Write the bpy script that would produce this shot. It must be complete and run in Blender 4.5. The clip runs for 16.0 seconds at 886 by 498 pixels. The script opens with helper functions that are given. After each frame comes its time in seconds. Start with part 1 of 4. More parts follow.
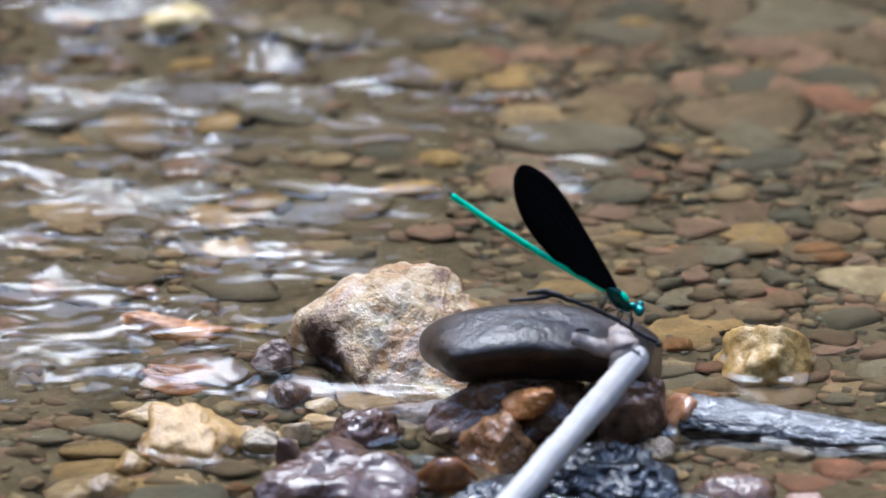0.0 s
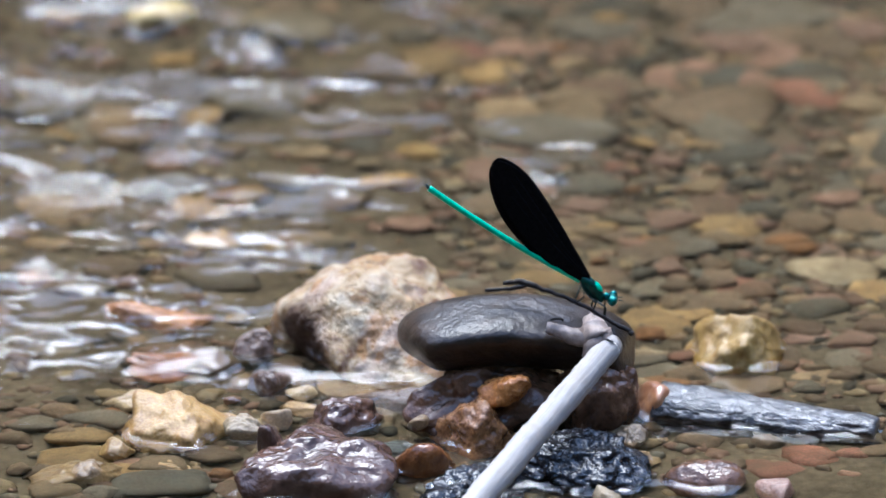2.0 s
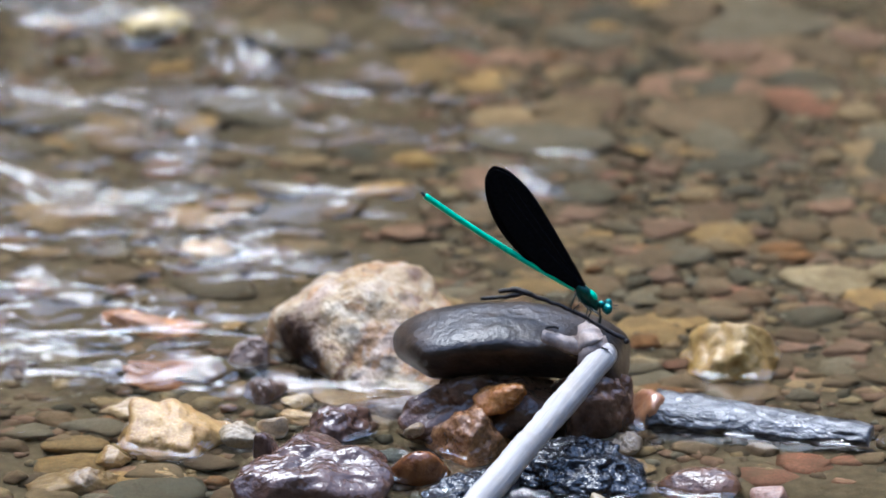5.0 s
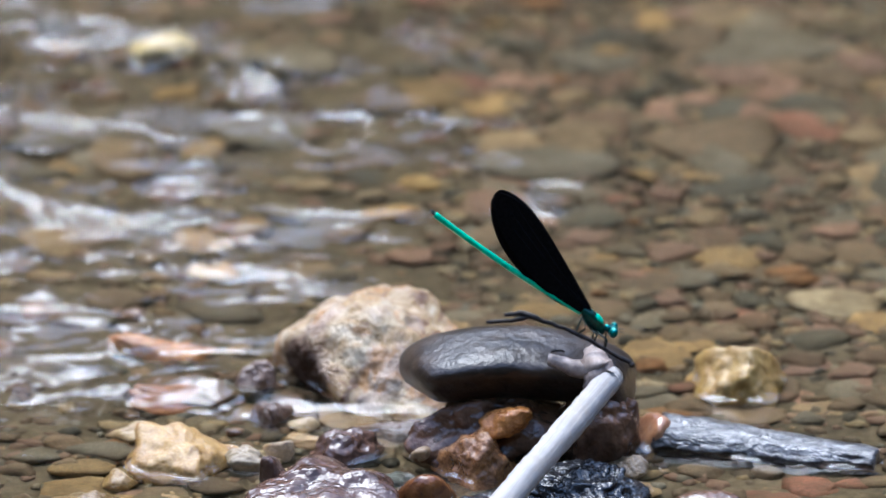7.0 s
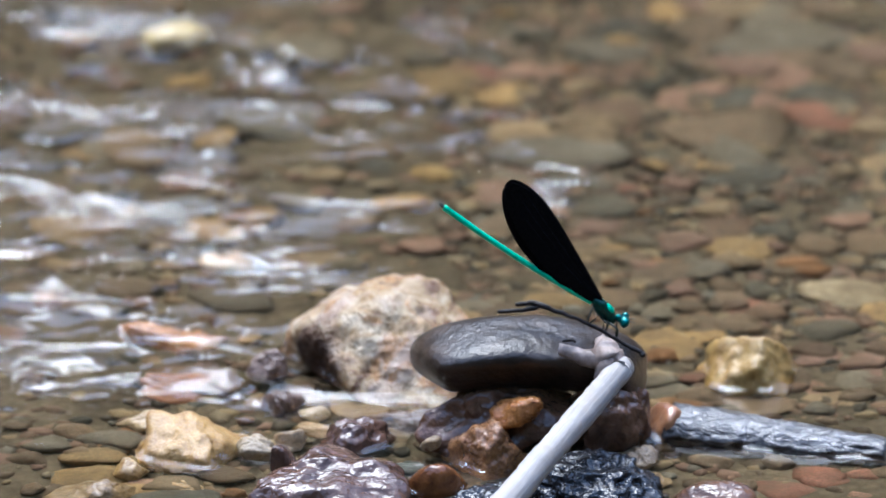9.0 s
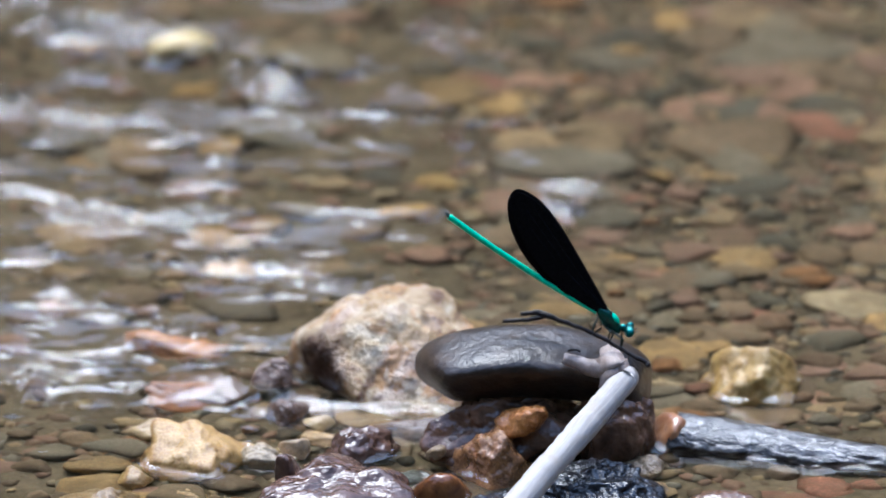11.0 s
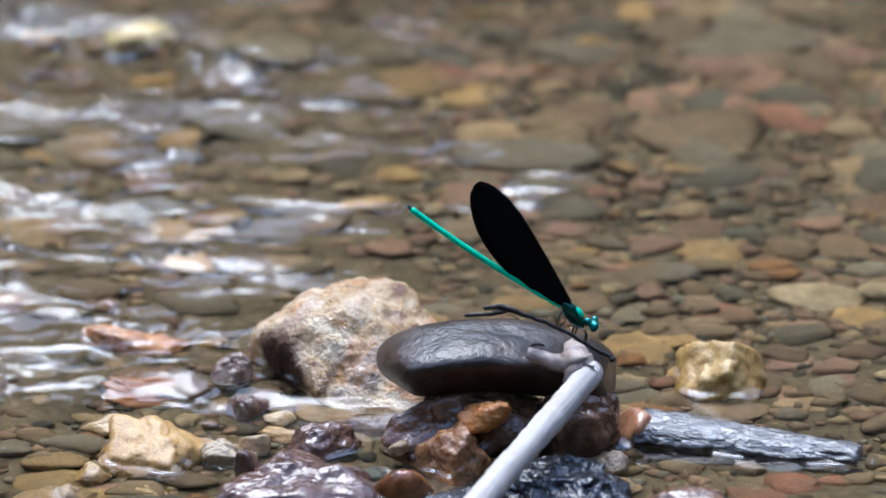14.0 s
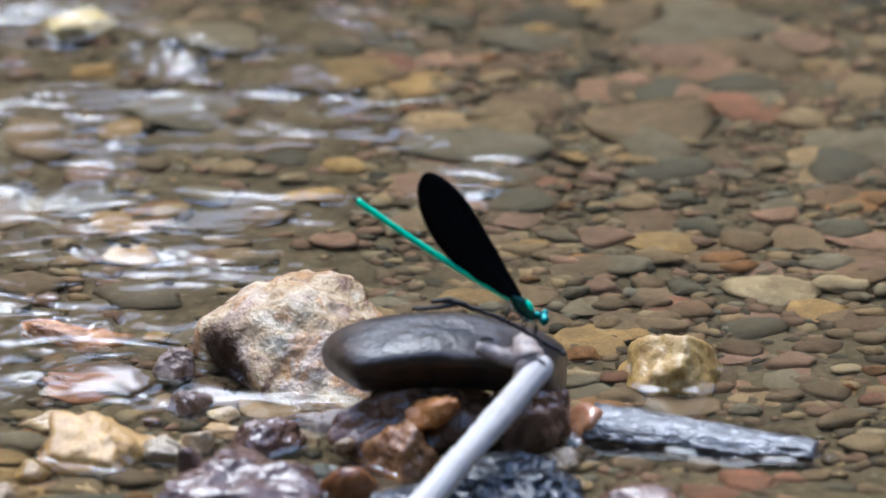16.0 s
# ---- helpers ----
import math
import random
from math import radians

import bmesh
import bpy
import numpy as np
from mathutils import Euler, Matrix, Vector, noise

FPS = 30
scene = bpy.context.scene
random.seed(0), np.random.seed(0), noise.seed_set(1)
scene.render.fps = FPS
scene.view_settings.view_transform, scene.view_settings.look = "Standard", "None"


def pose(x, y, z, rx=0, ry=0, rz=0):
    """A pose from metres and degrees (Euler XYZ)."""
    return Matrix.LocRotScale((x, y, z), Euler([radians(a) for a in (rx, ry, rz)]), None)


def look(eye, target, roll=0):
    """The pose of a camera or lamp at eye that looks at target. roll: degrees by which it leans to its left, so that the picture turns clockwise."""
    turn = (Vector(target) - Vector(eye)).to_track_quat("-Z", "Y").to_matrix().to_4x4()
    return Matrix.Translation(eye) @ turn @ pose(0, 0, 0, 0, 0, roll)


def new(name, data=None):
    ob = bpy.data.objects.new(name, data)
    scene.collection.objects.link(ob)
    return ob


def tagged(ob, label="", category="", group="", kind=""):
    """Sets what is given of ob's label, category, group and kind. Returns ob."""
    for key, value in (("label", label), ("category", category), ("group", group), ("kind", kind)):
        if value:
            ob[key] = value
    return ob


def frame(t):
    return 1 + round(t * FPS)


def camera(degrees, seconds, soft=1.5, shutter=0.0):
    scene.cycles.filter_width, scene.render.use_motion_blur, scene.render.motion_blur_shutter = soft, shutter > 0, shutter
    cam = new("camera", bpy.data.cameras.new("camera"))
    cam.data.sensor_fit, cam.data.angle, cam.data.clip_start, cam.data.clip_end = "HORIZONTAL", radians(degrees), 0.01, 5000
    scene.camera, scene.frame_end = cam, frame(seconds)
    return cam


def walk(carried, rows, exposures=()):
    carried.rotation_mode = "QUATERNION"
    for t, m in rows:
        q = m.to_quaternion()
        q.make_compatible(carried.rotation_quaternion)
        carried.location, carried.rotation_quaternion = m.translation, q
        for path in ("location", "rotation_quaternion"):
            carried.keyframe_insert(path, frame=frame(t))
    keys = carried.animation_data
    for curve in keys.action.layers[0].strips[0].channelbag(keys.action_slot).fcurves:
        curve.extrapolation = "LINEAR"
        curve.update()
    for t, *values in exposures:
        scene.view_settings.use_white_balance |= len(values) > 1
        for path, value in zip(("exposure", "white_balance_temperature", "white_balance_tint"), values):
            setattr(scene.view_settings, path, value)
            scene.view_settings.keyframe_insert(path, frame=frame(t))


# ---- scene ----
# A damselfly on a twig over a shallow stony stream, seen through a long lens.
cam = camera(4.49, 16.0, 1.6)
cam.data.dof.use_dof = True
cam.data.dof.focus_distance = 2.353
cam.data.dof.aperture_fstop = 15.5
walk(cam, [
    (0.0, look((0.0000, -2.2562, 0.9116), (-0.00234, -0.00289, -0.00715), -0.303)),
    (0.5, look((0.0000, -2.2763, 0.9197), (-0.00073, -0.00325, -0.00803), -0.310)),
    (1.0, look((0.0000, -2.3017, 0.9299), (0.00109, -0.00311, -0.00769), -0.275)),
    (1.5, look((0.0000, -2.3099, 0.9333), (0.00190, -0.00371, -0.00919), -0.279)),
    (2.0, look((0.0000, -2.3047, 0.9312), (0.00257, -0.00363, -0.00899), -0.233)),
    (2.5, look((0.0000, -2.3085, 0.9327), (0.00305, -0.00385, -0.00954), -0.287)),
    (3.0, look((0.0000, -2.3102, 0.9334), (0.00347, -0.00429, -0.01063), -0.250)),
    (3.5, look((0.0000, -2.3036, 0.9307), (0.00379, -0.00365, -0.00903), -0.224)),
    (4.0, look((0.0000, -2.3046, 0.9311), (0.00380, -0.00276, -0.00684), -0.162)),
    (6.3, look((0.0000, -2.3164, 0.9359), (0.00325, -0.00320, -0.00792), -0.340)),
    (6.5, look((0.0000, -2.3118, 0.9340), (0.00260, -0.00253, -0.00626), -0.291)),
    (7.0, look((0.0000, -2.3131, 0.9346), (0.00229, -0.00098, -0.00242), -0.278)),
    (7.5, look((0.0000, -2.3095, 0.9331), (0.00172, -0.00069, -0.00170), -0.257)),
    (8.0, look((0.0000, -2.3072, 0.9322), (0.00095, -0.00205, -0.00508), -0.247)),
    (8.5, look((0.0000, -2.3113, 0.9338), (0.00045, -0.00311, -0.00771), -0.300)),
    (9.0, look((0.0000, -2.3137, 0.9348), (-0.00021, -0.00184, -0.00456), -0.166)),
    (9.2, look((0.0000, -2.3110, 0.9337), (-0.00053, -0.00121, -0.00299), -0.121)),
    (11.5, look((0.0000, -2.3178, 0.9365), (-0.00139, -0.00098, -0.00243), -0.005)),
    (12.0, look((0.0000, -2.3279, 0.9405), (-0.00052, -0.00052, -0.00129), -0.228)),
    (12.5, look((0.0000, -2.3180, 0.9365), (0.00000, -0.00000, -0.00000), 0.000)),
    (13.0, look((0.0000, -2.3128, 0.9344), (0.00148, 0.00002, 0.00005), -0.163)),
    (13.5, look((0.0000, -2.2972, 0.9281), (0.00421, -0.00081, -0.00199), -0.120)),
    (14.0, look((0.0000, -2.2860, 0.9236), (0.00694, -0.00163, -0.00403), 0.025)),
    (14.5, look((0.0000, -2.2741, 0.9188), (0.01000, -0.00180, -0.00445), -0.068)),
    (15.0, look((0.0000, -2.2649, 0.9151), (0.01267, -0.00169, -0.00417), 0.013)),
    (15.5, look((0.0000, -2.2519, 0.9098), (0.01564, -0.00163, -0.00404), -0.007)),
    (16.0, look((0.0000, -2.2395, 0.9048), (0.01832, -0.00226, -0.00561), 0.053)),
], exposures=[(0, 2.15, 5500, 7), (16, 2.15, 5500, 7)])

# ---------------------------------------------------------------- light
SUN_EL, SUN_AZ = 65.0, -18.0  # degrees; azimuth from +y towards +x
world = bpy.data.worlds.new("sky")
scene.world = world
world.use_nodes = True
wn = world.node_tree
sky = wn.nodes.new("ShaderNodeTexSky")
sky.sky_type = "NISHITA"
sky.sun_disc = False
sky.sun_elevation = radians(SUN_EL)
sky.sun_rotation = radians(SUN_AZ)
sky.air_density, sky.dust_density, sky.ozone_density = 1.0, 1.6, 1.2
bg = wn.nodes["Background"]
bg.inputs["Strength"].default_value = 0.15
wn.links.new(sky.outputs[0], bg.inputs[0])
sun = new("sun", bpy.data.lights.new("sun", "SUN"))
sun.data.energy = 0.95
sun.data.angle = radians(33.0)
sun.data.color = (1.0, 0.97, 0.92)
se, sa = radians(SUN_EL), radians(SUN_AZ)
sun.matrix_world = look((math.sin(sa) * math.cos(se), math.cos(sa) * math.cos(se), math.sin(se)), (0, 0, 0))


# ---------------------------------------------------------------- materials
class Nodes:
    """A small helper to wire a node material."""

    def __init__(self, name):
        self.mat = bpy.data.materials.new(name)
        self.mat.use_nodes = True
        self.tree = self.mat.node_tree
        self.bsdf = self.tree.nodes["Principled BSDF"]
        self.out = self.tree.nodes["Material Output"]

    def add(self, kind, **values):
        n = self.tree.nodes.new(kind)
        for key, value in values.items():
            n.inputs[key.replace("_", " ")].default_value = value
        return n

    def link(self, a, b):
        self.tree.links.new(a, b)

    def coords(self):
        return self.tree.nodes.new("ShaderNodeTexCoord").outputs["Object"]

    def world_pos(self):
        return self.tree.nodes.new("ShaderNodeNewGeometry").outputs["Position"]

    def noise(self, at, scale, detail=4.0, rough=0.6, dist=0.0):
        n = self.add("ShaderNodeTexNoise", Scale=scale, Detail=detail, Roughness=rough, Distortion=dist)
        self.link(at, n.inputs["Vector"])
        return n.outputs["Fac"]

    def ramp(self, fac, stops):
        n = self.tree.nodes.new("ShaderNodeValToRGB")
        cr = n.color_ramp
        while len(cr.elements) < len(stops):
            cr.elements.new(0.5)
        for e, (p, c) in zip(cr.elements, stops):
            e.position, e.color = p, (*c, 1)
        self.link(fac, n.inputs[0])
        return n.outputs[0]

    def mix(self, fac, a, b, how="MIX"):
        n = self.tree.nodes.new("ShaderNodeMix")
        n.data_type, n.blend_type = "RGBA", how
        for value, slot in ((fac, n.inputs[0]), (a, n.inputs[6]), (b, n.inputs[7])):
            if hasattr(value, "default_value"):
                self.link(value, slot)
            elif isinstance(value, tuple):
                slot.default_value = (*value, 1)
            else:
                slot.default_value = value
        return n.outputs[2]

    def bump(self, height, strength, distance):
        n = self.add("ShaderNodeBump", Strength=strength, Distance=distance)
        self.link(height, n.inputs["Height"])
        return n.outputs[0]

    def set(self, **values):
        for key, value in values.items():
            slot = self.bsdf.inputs[key.replace("_", " ")]
            if hasattr(value, "default_value"):
                self.link(value, slot)
            else:
                slot.default_value = value
            if key == "Normal":
                self.link(value, self.bsdf.inputs["Coat Normal"])
        return self.mat


def stone_material(name, light, mid, dark, rough=0.35, coat=0.3, speck=0.25, bump=0.4, silt=0.0):
    """Wet stream stone: blotches, fine mineral specks, stains and pitted relief; every stone a little different."""
    n = Nodes(name)
    light, mid, dark = [tuple(0.9 * c + 0.1 * (0.55 * sum(col) / 3 + 0.45 * w) for c, w in zip(col, (0.16, 0.13, 0.09))) for col in (light, mid, dark)]
    at = n.world_pos()
    blot = n.ramp(n.noise(at, 190, 5, 0.6, 0.6), [(0.25, dark), (0.5, mid), (0.75, light)])
    grain = n.noise(at, 1500, 3, 0.7)
    col = n.mix(speck, blot, n.ramp(grain, [(0.35, tuple(c * 0.35 for c in mid)), (0.65, tuple(min(1, c * 1.6) for c in light))]))
    info = n.tree.nodes.new("ShaderNodeObjectInfo")
    vary = n.ramp(info.outputs["Random"], [(0.0, (0.62, 0.62, 0.64)), (0.5, (1.0, 0.98, 0.95)), (1.0, (1.25, 1.17, 1.05))])
    col = n.mix(1.0, col, vary, "MULTIPLY")
    stain = n.ramp(n.noise(at, 75, 4, 0.65), [(0.42, (1, 1, 1)), (0.68, (0.55, 0.5, 0.42))])
    col = n.mix(0.6, col, stain, "MULTIPLY")
    if silt:
        dust = n.ramp(n.noise(at, 130, 5, 0.7, 0.4), [(0.3, (silt * 0.5,) * 3), (0.65, (min(1, silt * 1.4),) * 3)])
        col = n.mix(dust, col, (0.088, 0.06, 0.032))
    both = n.add("ShaderNodeMath")
    n.link(n.noise(at, 420, 5, 0.65), both.inputs[0])
    n.link(grain, both.inputs[1])
    ro = n.add("ShaderNodeMapRange", To_Min=rough * 0.6, To_Max=rough * 1.5)
    n.link(n.noise(at, 300, 3), ro.inputs[0])
    return n.set(Base_Color=col, Roughness=0.75 if silt else ro.outputs[0], Coat_Weight=0.0 if silt else coat, Coat_Roughness=0.12, IOR=1.12 if silt else 1.45,
                 Normal=n.bump(both.outputs[0], bump, 0.0009))


STONE_COLOURS = {
    "grey": ((0.192, 0.16, 0.112), (0.128, 0.108, 0.072), (0.072, 0.064, 0.044), 0.35, 0.3),
    "gold": ((0.66, 0.43, 0.12), (0.54, 0.30, 0.06), (0.36, 0.16, 0.03), 0.35, 0.3),
    "orange": ((0.62, 0.26, 0.055), (0.46, 0.165, 0.028), (0.2, 0.06, 0.012), 0.2, 0.6),
    "amber": ((0.5, 0.23, 0.07), (0.24, 0.1, 0.034), (0.09, 0.036, 0.014), 0.22, 0.5),
    "straw": ((0.44, 0.35, 0.16), (0.34, 0.26, 0.105), (0.22, 0.16, 0.06), 0.5, 0.1),
    "ochre": ((0.42, 0.26, 0.095), (0.29, 0.165, 0.052), (0.16, 0.085, 0.025), 0.35, 0.3),
    "rust": ((0.36, 0.14, 0.035), (0.2, 0.075, 0.02), (0.09, 0.034, 0.012), 0.3, 0.4),
    "tan": ((0.352, 0.24, 0.12), (0.24, 0.152, 0.072), (0.136, 0.088, 0.044), 0.35, 0.3),
    "red": ((0.304, 0.12, 0.072), (0.2, 0.072, 0.044), (0.112, 0.044, 0.028), 0.35, 0.3),
    "salmon": ((0.32, 0.176, 0.12), (0.216, 0.112, 0.072), (0.12, 0.064, 0.044), 0.35, 0.3),
    "slate": ((0.08, 0.08, 0.064), (0.052, 0.0544, 0.0424), (0.028, 0.032, 0.024), 0.35, 0.3),
    "mauve": ((0.175, 0.1, 0.06), (0.11, 0.06, 0.036), (0.056, 0.031, 0.019), 0.3, 0.35),
    "brown": ((0.208, 0.136, 0.08), (0.136, 0.088, 0.048), (0.08, 0.052, 0.0304), 0.35, 0.3),
    "cream": ((0.47, 0.36, 0.21), (0.35, 0.25, 0.13), (0.2, 0.13, 0.06), 0.35, 0.3),
    "pale": ((0.52, 0.33, 0.105), (0.42, 0.23, 0.058), (0.24, 0.105, 0.022), 0.35, 0.3),
    "dark": ((0.128, 0.06, 0.032), (0.072, 0.0336, 0.0192), (0.036, 0.0176, 0.012), 0.22, 0.45),
}
STONE = {k: stone_material(k + "_stone", *v) for k, v in STONE_COLOURS.items()}
SILTED = {k: stone_material(k + "_silted_stone", *v, silt=0.5) for k, v in STONE_COLOURS.items()}


def boulder_material():
    """Quartz-rich boulder: cream and pink crystals, rusty patches and one dark brown hollow with its shade put into the
    colour.
    """
    n = Nodes("quartz_boulder")
    at = n.coords()
    base = n.ramp(n.noise(at, 130, 6, 0.62, 0.8), [(0.35, (0.17, 0.072, 0.023)), (0.46, (0.43, 0.27, 0.118)), (0.6, (0.64, 0.49, 0.31))])
    pink = n.mix(n.ramp(n.noise(at, 90, 4), [(0.47, (0, 0, 0)), (0.6, (0.7, 0.7, 0.7))]), base, (0.5, 0.345, 0.255))
    rust = n.mix(n.ramp(n.noise(at, 85, 5, 0.62, 1.0), [(0.53, (0, 0, 0)), (0.6, (0.8, 0.8, 0.8))]), pink, (0.42, 0.19, 0.05))
    # dark brown stone on the undercut face, deepened by shade painted in with it
    spot = n.add("ShaderNodeVectorMath")
    spot.operation = "DISTANCE"
    wob = n.add("ShaderNodeTexNoise", Scale=160.0, Detail=4.0)
    n.link(at, wob.inputs["Vector"])
    mixv = n.tree.nodes.new("ShaderNodeVectorMath")
    mixv.operation = "MULTIPLY_ADD"
    n.link(wob.outputs["Color"], mixv.inputs[0])
    mixv.inputs[1].default_value = (0.008, 0.008, 0.008)
    n.link(at, mixv.inputs[2])
    n.link(mixv.outputs[0], spot.inputs[0])
    spot.inputs[1].default_value = (-0.0110, -0.0030, 0.0085)
    mask = n.ramp(spot.outputs["Value"], [(0.0088, (1, 1, 1)), (0.0118, (0, 0, 0))])
    mica = n.mix(n.ramp(n.noise(at, 900, 2, 0.6), [(0.6, (0, 0, 0)), (0.75, (0.25, 0.25, 0.25))]), rust, (0.4, 0.32, 0.3))
    mica = n.mix(mask, mica, (0.055, 0.024, 0.010))
    relief = n.add("ShaderNodeMath")
    n.link(n.noise(at, 260, 6, 0.7), relief.inputs[0])
    n.link(n.noise(at, 1100, 3, 0.6), relief.inputs[1])
    film = n.ramp(mask, [(0.0, (0.85, 0.85, 0.85)), (1.0, (0.05, 0.05, 0.05))])
    return n.set(Base_Color=mica, Roughness=0.5, Coat_Weight=film, Coat_Roughness=0.12, IOR=1.3, Normal=n.bump(relief.outputs[0], 0.75, 0.0017))


def cobble_material():
    n = Nodes("wet_grey_brown_cobble")
    at = n.coords()
    col = n.ramp(n.noise(at, 110, 5, 0.6), [(0.36, (0.012, 0.007, 0.004)), (0.5, (0.028, 0.017, 0.010)), (0.64, (0.055, 0.034, 0.021))])
    col = n.mix(n.ramp(n.noise(at, 700, 3, 0.7), [(0.55, (0, 0, 0)), (0.75, (0.5, 0.5, 0.5))]), col, (0.06, 0.045, 0.034))
    relief = n.add("ShaderNodeMath")
    n.link(n.noise(at, 950, 3, 0.6), relief.inputs[0])
    n.link(n.noise(at, 420, 3, 0.5), relief.inputs[1])
    return n.set(Base_Color=col, Roughness=0.5, IOR=1.3, Coat_Weight=0.45, Coat_Roughness=0.16, Normal=n.bump(relief.outputs[0], 0.38, 0.0006))


def rough_wet_material(name, light, dark, bump=0.9):
    n = Nodes(name)
    at = n.coords()
    col = n.ramp(n.noise(at, 170, 6, 0.65, 0.6), [(0.3, dark), (0.7, light)])
    relief = n.add("ShaderNodeMath")
    n.link(n.noise(at, 330, 3, 0.5), relief.inputs[0])
    n.link(n.noise(at, 900, 2, 0.5), relief.inputs[1])
    return n.set(Base_Color=col, Roughness=0.12, Specular_IOR_Level=0.5, Coat_Weight=0.0, Coat_Roughness=0.07, Normal=n.bump(relief.outputs[0], bump, 0.0006))


def bed_material():
    """Silty stream bed of brown mud and fine grit."""
    n = Nodes("silty_bed")
    at = n.world_pos()
    col = n.ramp(n.noise(at, 60, 8, 0.7, 0.5), [(0.3, (0.04, 0.028, 0.015)), (0.5, (0.073, 0.052, 0.027)), (0.7, (0.112, 0.08, 0.044))])
    grit = n.add("ShaderNodeTexVoronoi", Scale=420.0)
    n.link(at, grit.inputs["Vector"])
    col = n.mix(0.12, col, n.ramp(grit.outputs["Distance"], [(0.0, (0.3, 0.2, 0.12)), (0.7, (0.06, 0.045, 0.03))]))
    return n.set(Base_Color=col, Roughness=0.8, IOR=1.12, Normal=n.bump(n.noise(at, 300, 6, 0.7), 0.6, 0.0015))


def water_material():
    n = Nodes("clear_water")
    at = n.world_pos()
    return n.set(Base_Color=(0.93, 0.97, 0.93, 1), Roughness=0.02, IOR=1.333, Transmission_Weight=1.0,
                 Normal=n.bump(n.noise(at, 300, 2, 0.5), 0.05, 0.0015))


def ripple_material():
    """A film of moving water: clear, with the gloss that the angle gives."""
    n = Nodes("ripple_film")
    clear = n.tree.nodes.new("ShaderNodeBsdfTransparent")
    gloss = n.add("ShaderNodeBsdfGlossy", Roughness=0.02)
    gloss.inputs["Color"].default_value = (1, 1, 1, 1)
    fres = n.add("ShaderNodeFresnel", IOR=1.333)
    both = n.tree.nodes.new("ShaderNodeMixShader")
    n.link(fres.outputs[0], both.inputs[0])
    n.link(clear.outputs[0], both.inputs[1])
    n.link(gloss.outputs[0], both.inputs[2])
    n.link(both.outputs[0], n.out.inputs["Surface"])
    return n.mat


def white_wood_material():
    n = Nodes("bleached_wood")
    at = n.coords()
    m = n.add("ShaderNodeMapping", Scale=(1.0, 1.0, 0.06))
    n.link(at, m.inputs["Vector"])
    fib = n.noise(m.outputs[0], 900, 5, 0.65, 0.4)
    col = n.ramp(fib, [(0.3, (0.34, 0.295, 0.257)), (0.5, (0.43, 0.38, 0.335)), (0.75, (0.5, 0.45, 0.403))])
    col = n.mix(n.ramp(n.noise(at, 150, 4), [(0.5, (0, 0, 0)), (0.68, (0.6, 0.6, 0.6))]), col, (0.36, 0.29, 0.22))
    return n.set(Base_Color=col, Roughness=0.7, Normal=n.bump(fib, 0.45, 0.0006))


def bark_material():
    n = Nodes("wet_grey_bark")
    at = n.coords()
    m = n.add("ShaderNodeMapping", Scale=(0.5, 1.0, 1.0))
    n.link(at, m.inputs["Vector"])
    fib = n.noise(m.outputs[0], 520, 4, 0.6, 1.0)
    crack = n.noise(m.outputs[0], 700, 3, 0.5, 0.5)
    both = n.add("ShaderNodeMath")
    n.link(fib, both.inputs[0])
    n.link(crack, both.inputs[1])
    col = n.ramp(fib, [(0.4, (0.014, 0.011, 0.010)), (0.5, (0.06, 0.052, 0.047)), (0.62, (0.17, 0.155, 0.145))])
    return n.set(Base_Color=col, Roughness=0.35, Coat_Weight=0.5, Coat_Roughness=0.1, Normal=n.bump(both.outputs[0], 0.7, 0.0010))


def simple(name, light, dark, scale, rough, metal=0.0, coat=0.0, bump=0.2, depth=0.0003, gloss=0.5):
    n = Nodes(name)
    at = n.coords()
    f = n.noise(at, scale, 4, 0.6)
    return n.set(Base_Color=n.ramp(f, [(0.3, dark), (0.7, light)]), Roughness=rough, Metallic=metal, Coat_Weight=coat, Specular_IOR_Level=gloss,
                 Normal=n.bump(f, bump, depth))


BOULDER = boulder_material()
COBBLE = cobble_material()
BROWN_ROCK = rough_wet_material("wet_mauve_brown_rock", (0.135, 0.072, 0.048), (0.046, 0.024, 0.016), 0.5)
BLACK_ROCK = rough_wet_material("wet_black_rock", (0.025, 0.024, 0.026), (0.008, 0.008, 0.009), 0.9)
RUST_ROCK = rough_wet_material("wet_rust_rock", (0.27, 0.1, 0.03), (0.06, 0.022, 0.01), 0.35)
DARK_ROCK = rough_wet_material("wet_dark_brown_rock", (0.2, 0.1, 0.055), (0.045, 0.022, 0.012), 0.6)
BED = bed_material()
WATER = water_material()
FILM = ripple_material()
WHITE_WOOD = white_wood_material()
BARK = bark_material()
CUT_WOOD = simple("cut_red_wood", (0.42, 0.2, 0.09), (0.2, 0.075, 0.035), 400, 0.35, 0, 0.4)
PINK_WOOD = simple("weathered_pink_grey_wood", (0.4, 0.31, 0.26), (0.15, 0.105, 0.08), 350, 0.5, 0, 0, 0.5, 0.0006)
TWIG = simple("dark_twig_bark", (0.028, 0.02, 0.016), (0.009, 0.007, 0.006), 900, 0.45, 0, 0.0, 0.7, 0.0004, 0.25)
GREEN = simple("metallic_green_cuticle", (0.03, 0.85, 0.46), (0.0, 0.55, 0.3), 900, 0.3, 0.4, 0.5, 0.25)
TEAL = simple("metallic_teal_cuticle", (0.005, 0.2, 0.17), (0.0, 0.04, 0.04), 500, 0.3, 0.75, 0.3, 0.3)
DEEP_GREEN = simple("metallic_dark_green_cuticle", (0.006, 0.1, 0.066), (0.001, 0.022, 0.016), 900, 0.3, 0.6, 0.3, 0.3)
DARK_CUTICLE = simple("dark_cuticle", (0.006, 0.028, 0.022), (0.002, 0.006, 0.006), 700, 0.3)
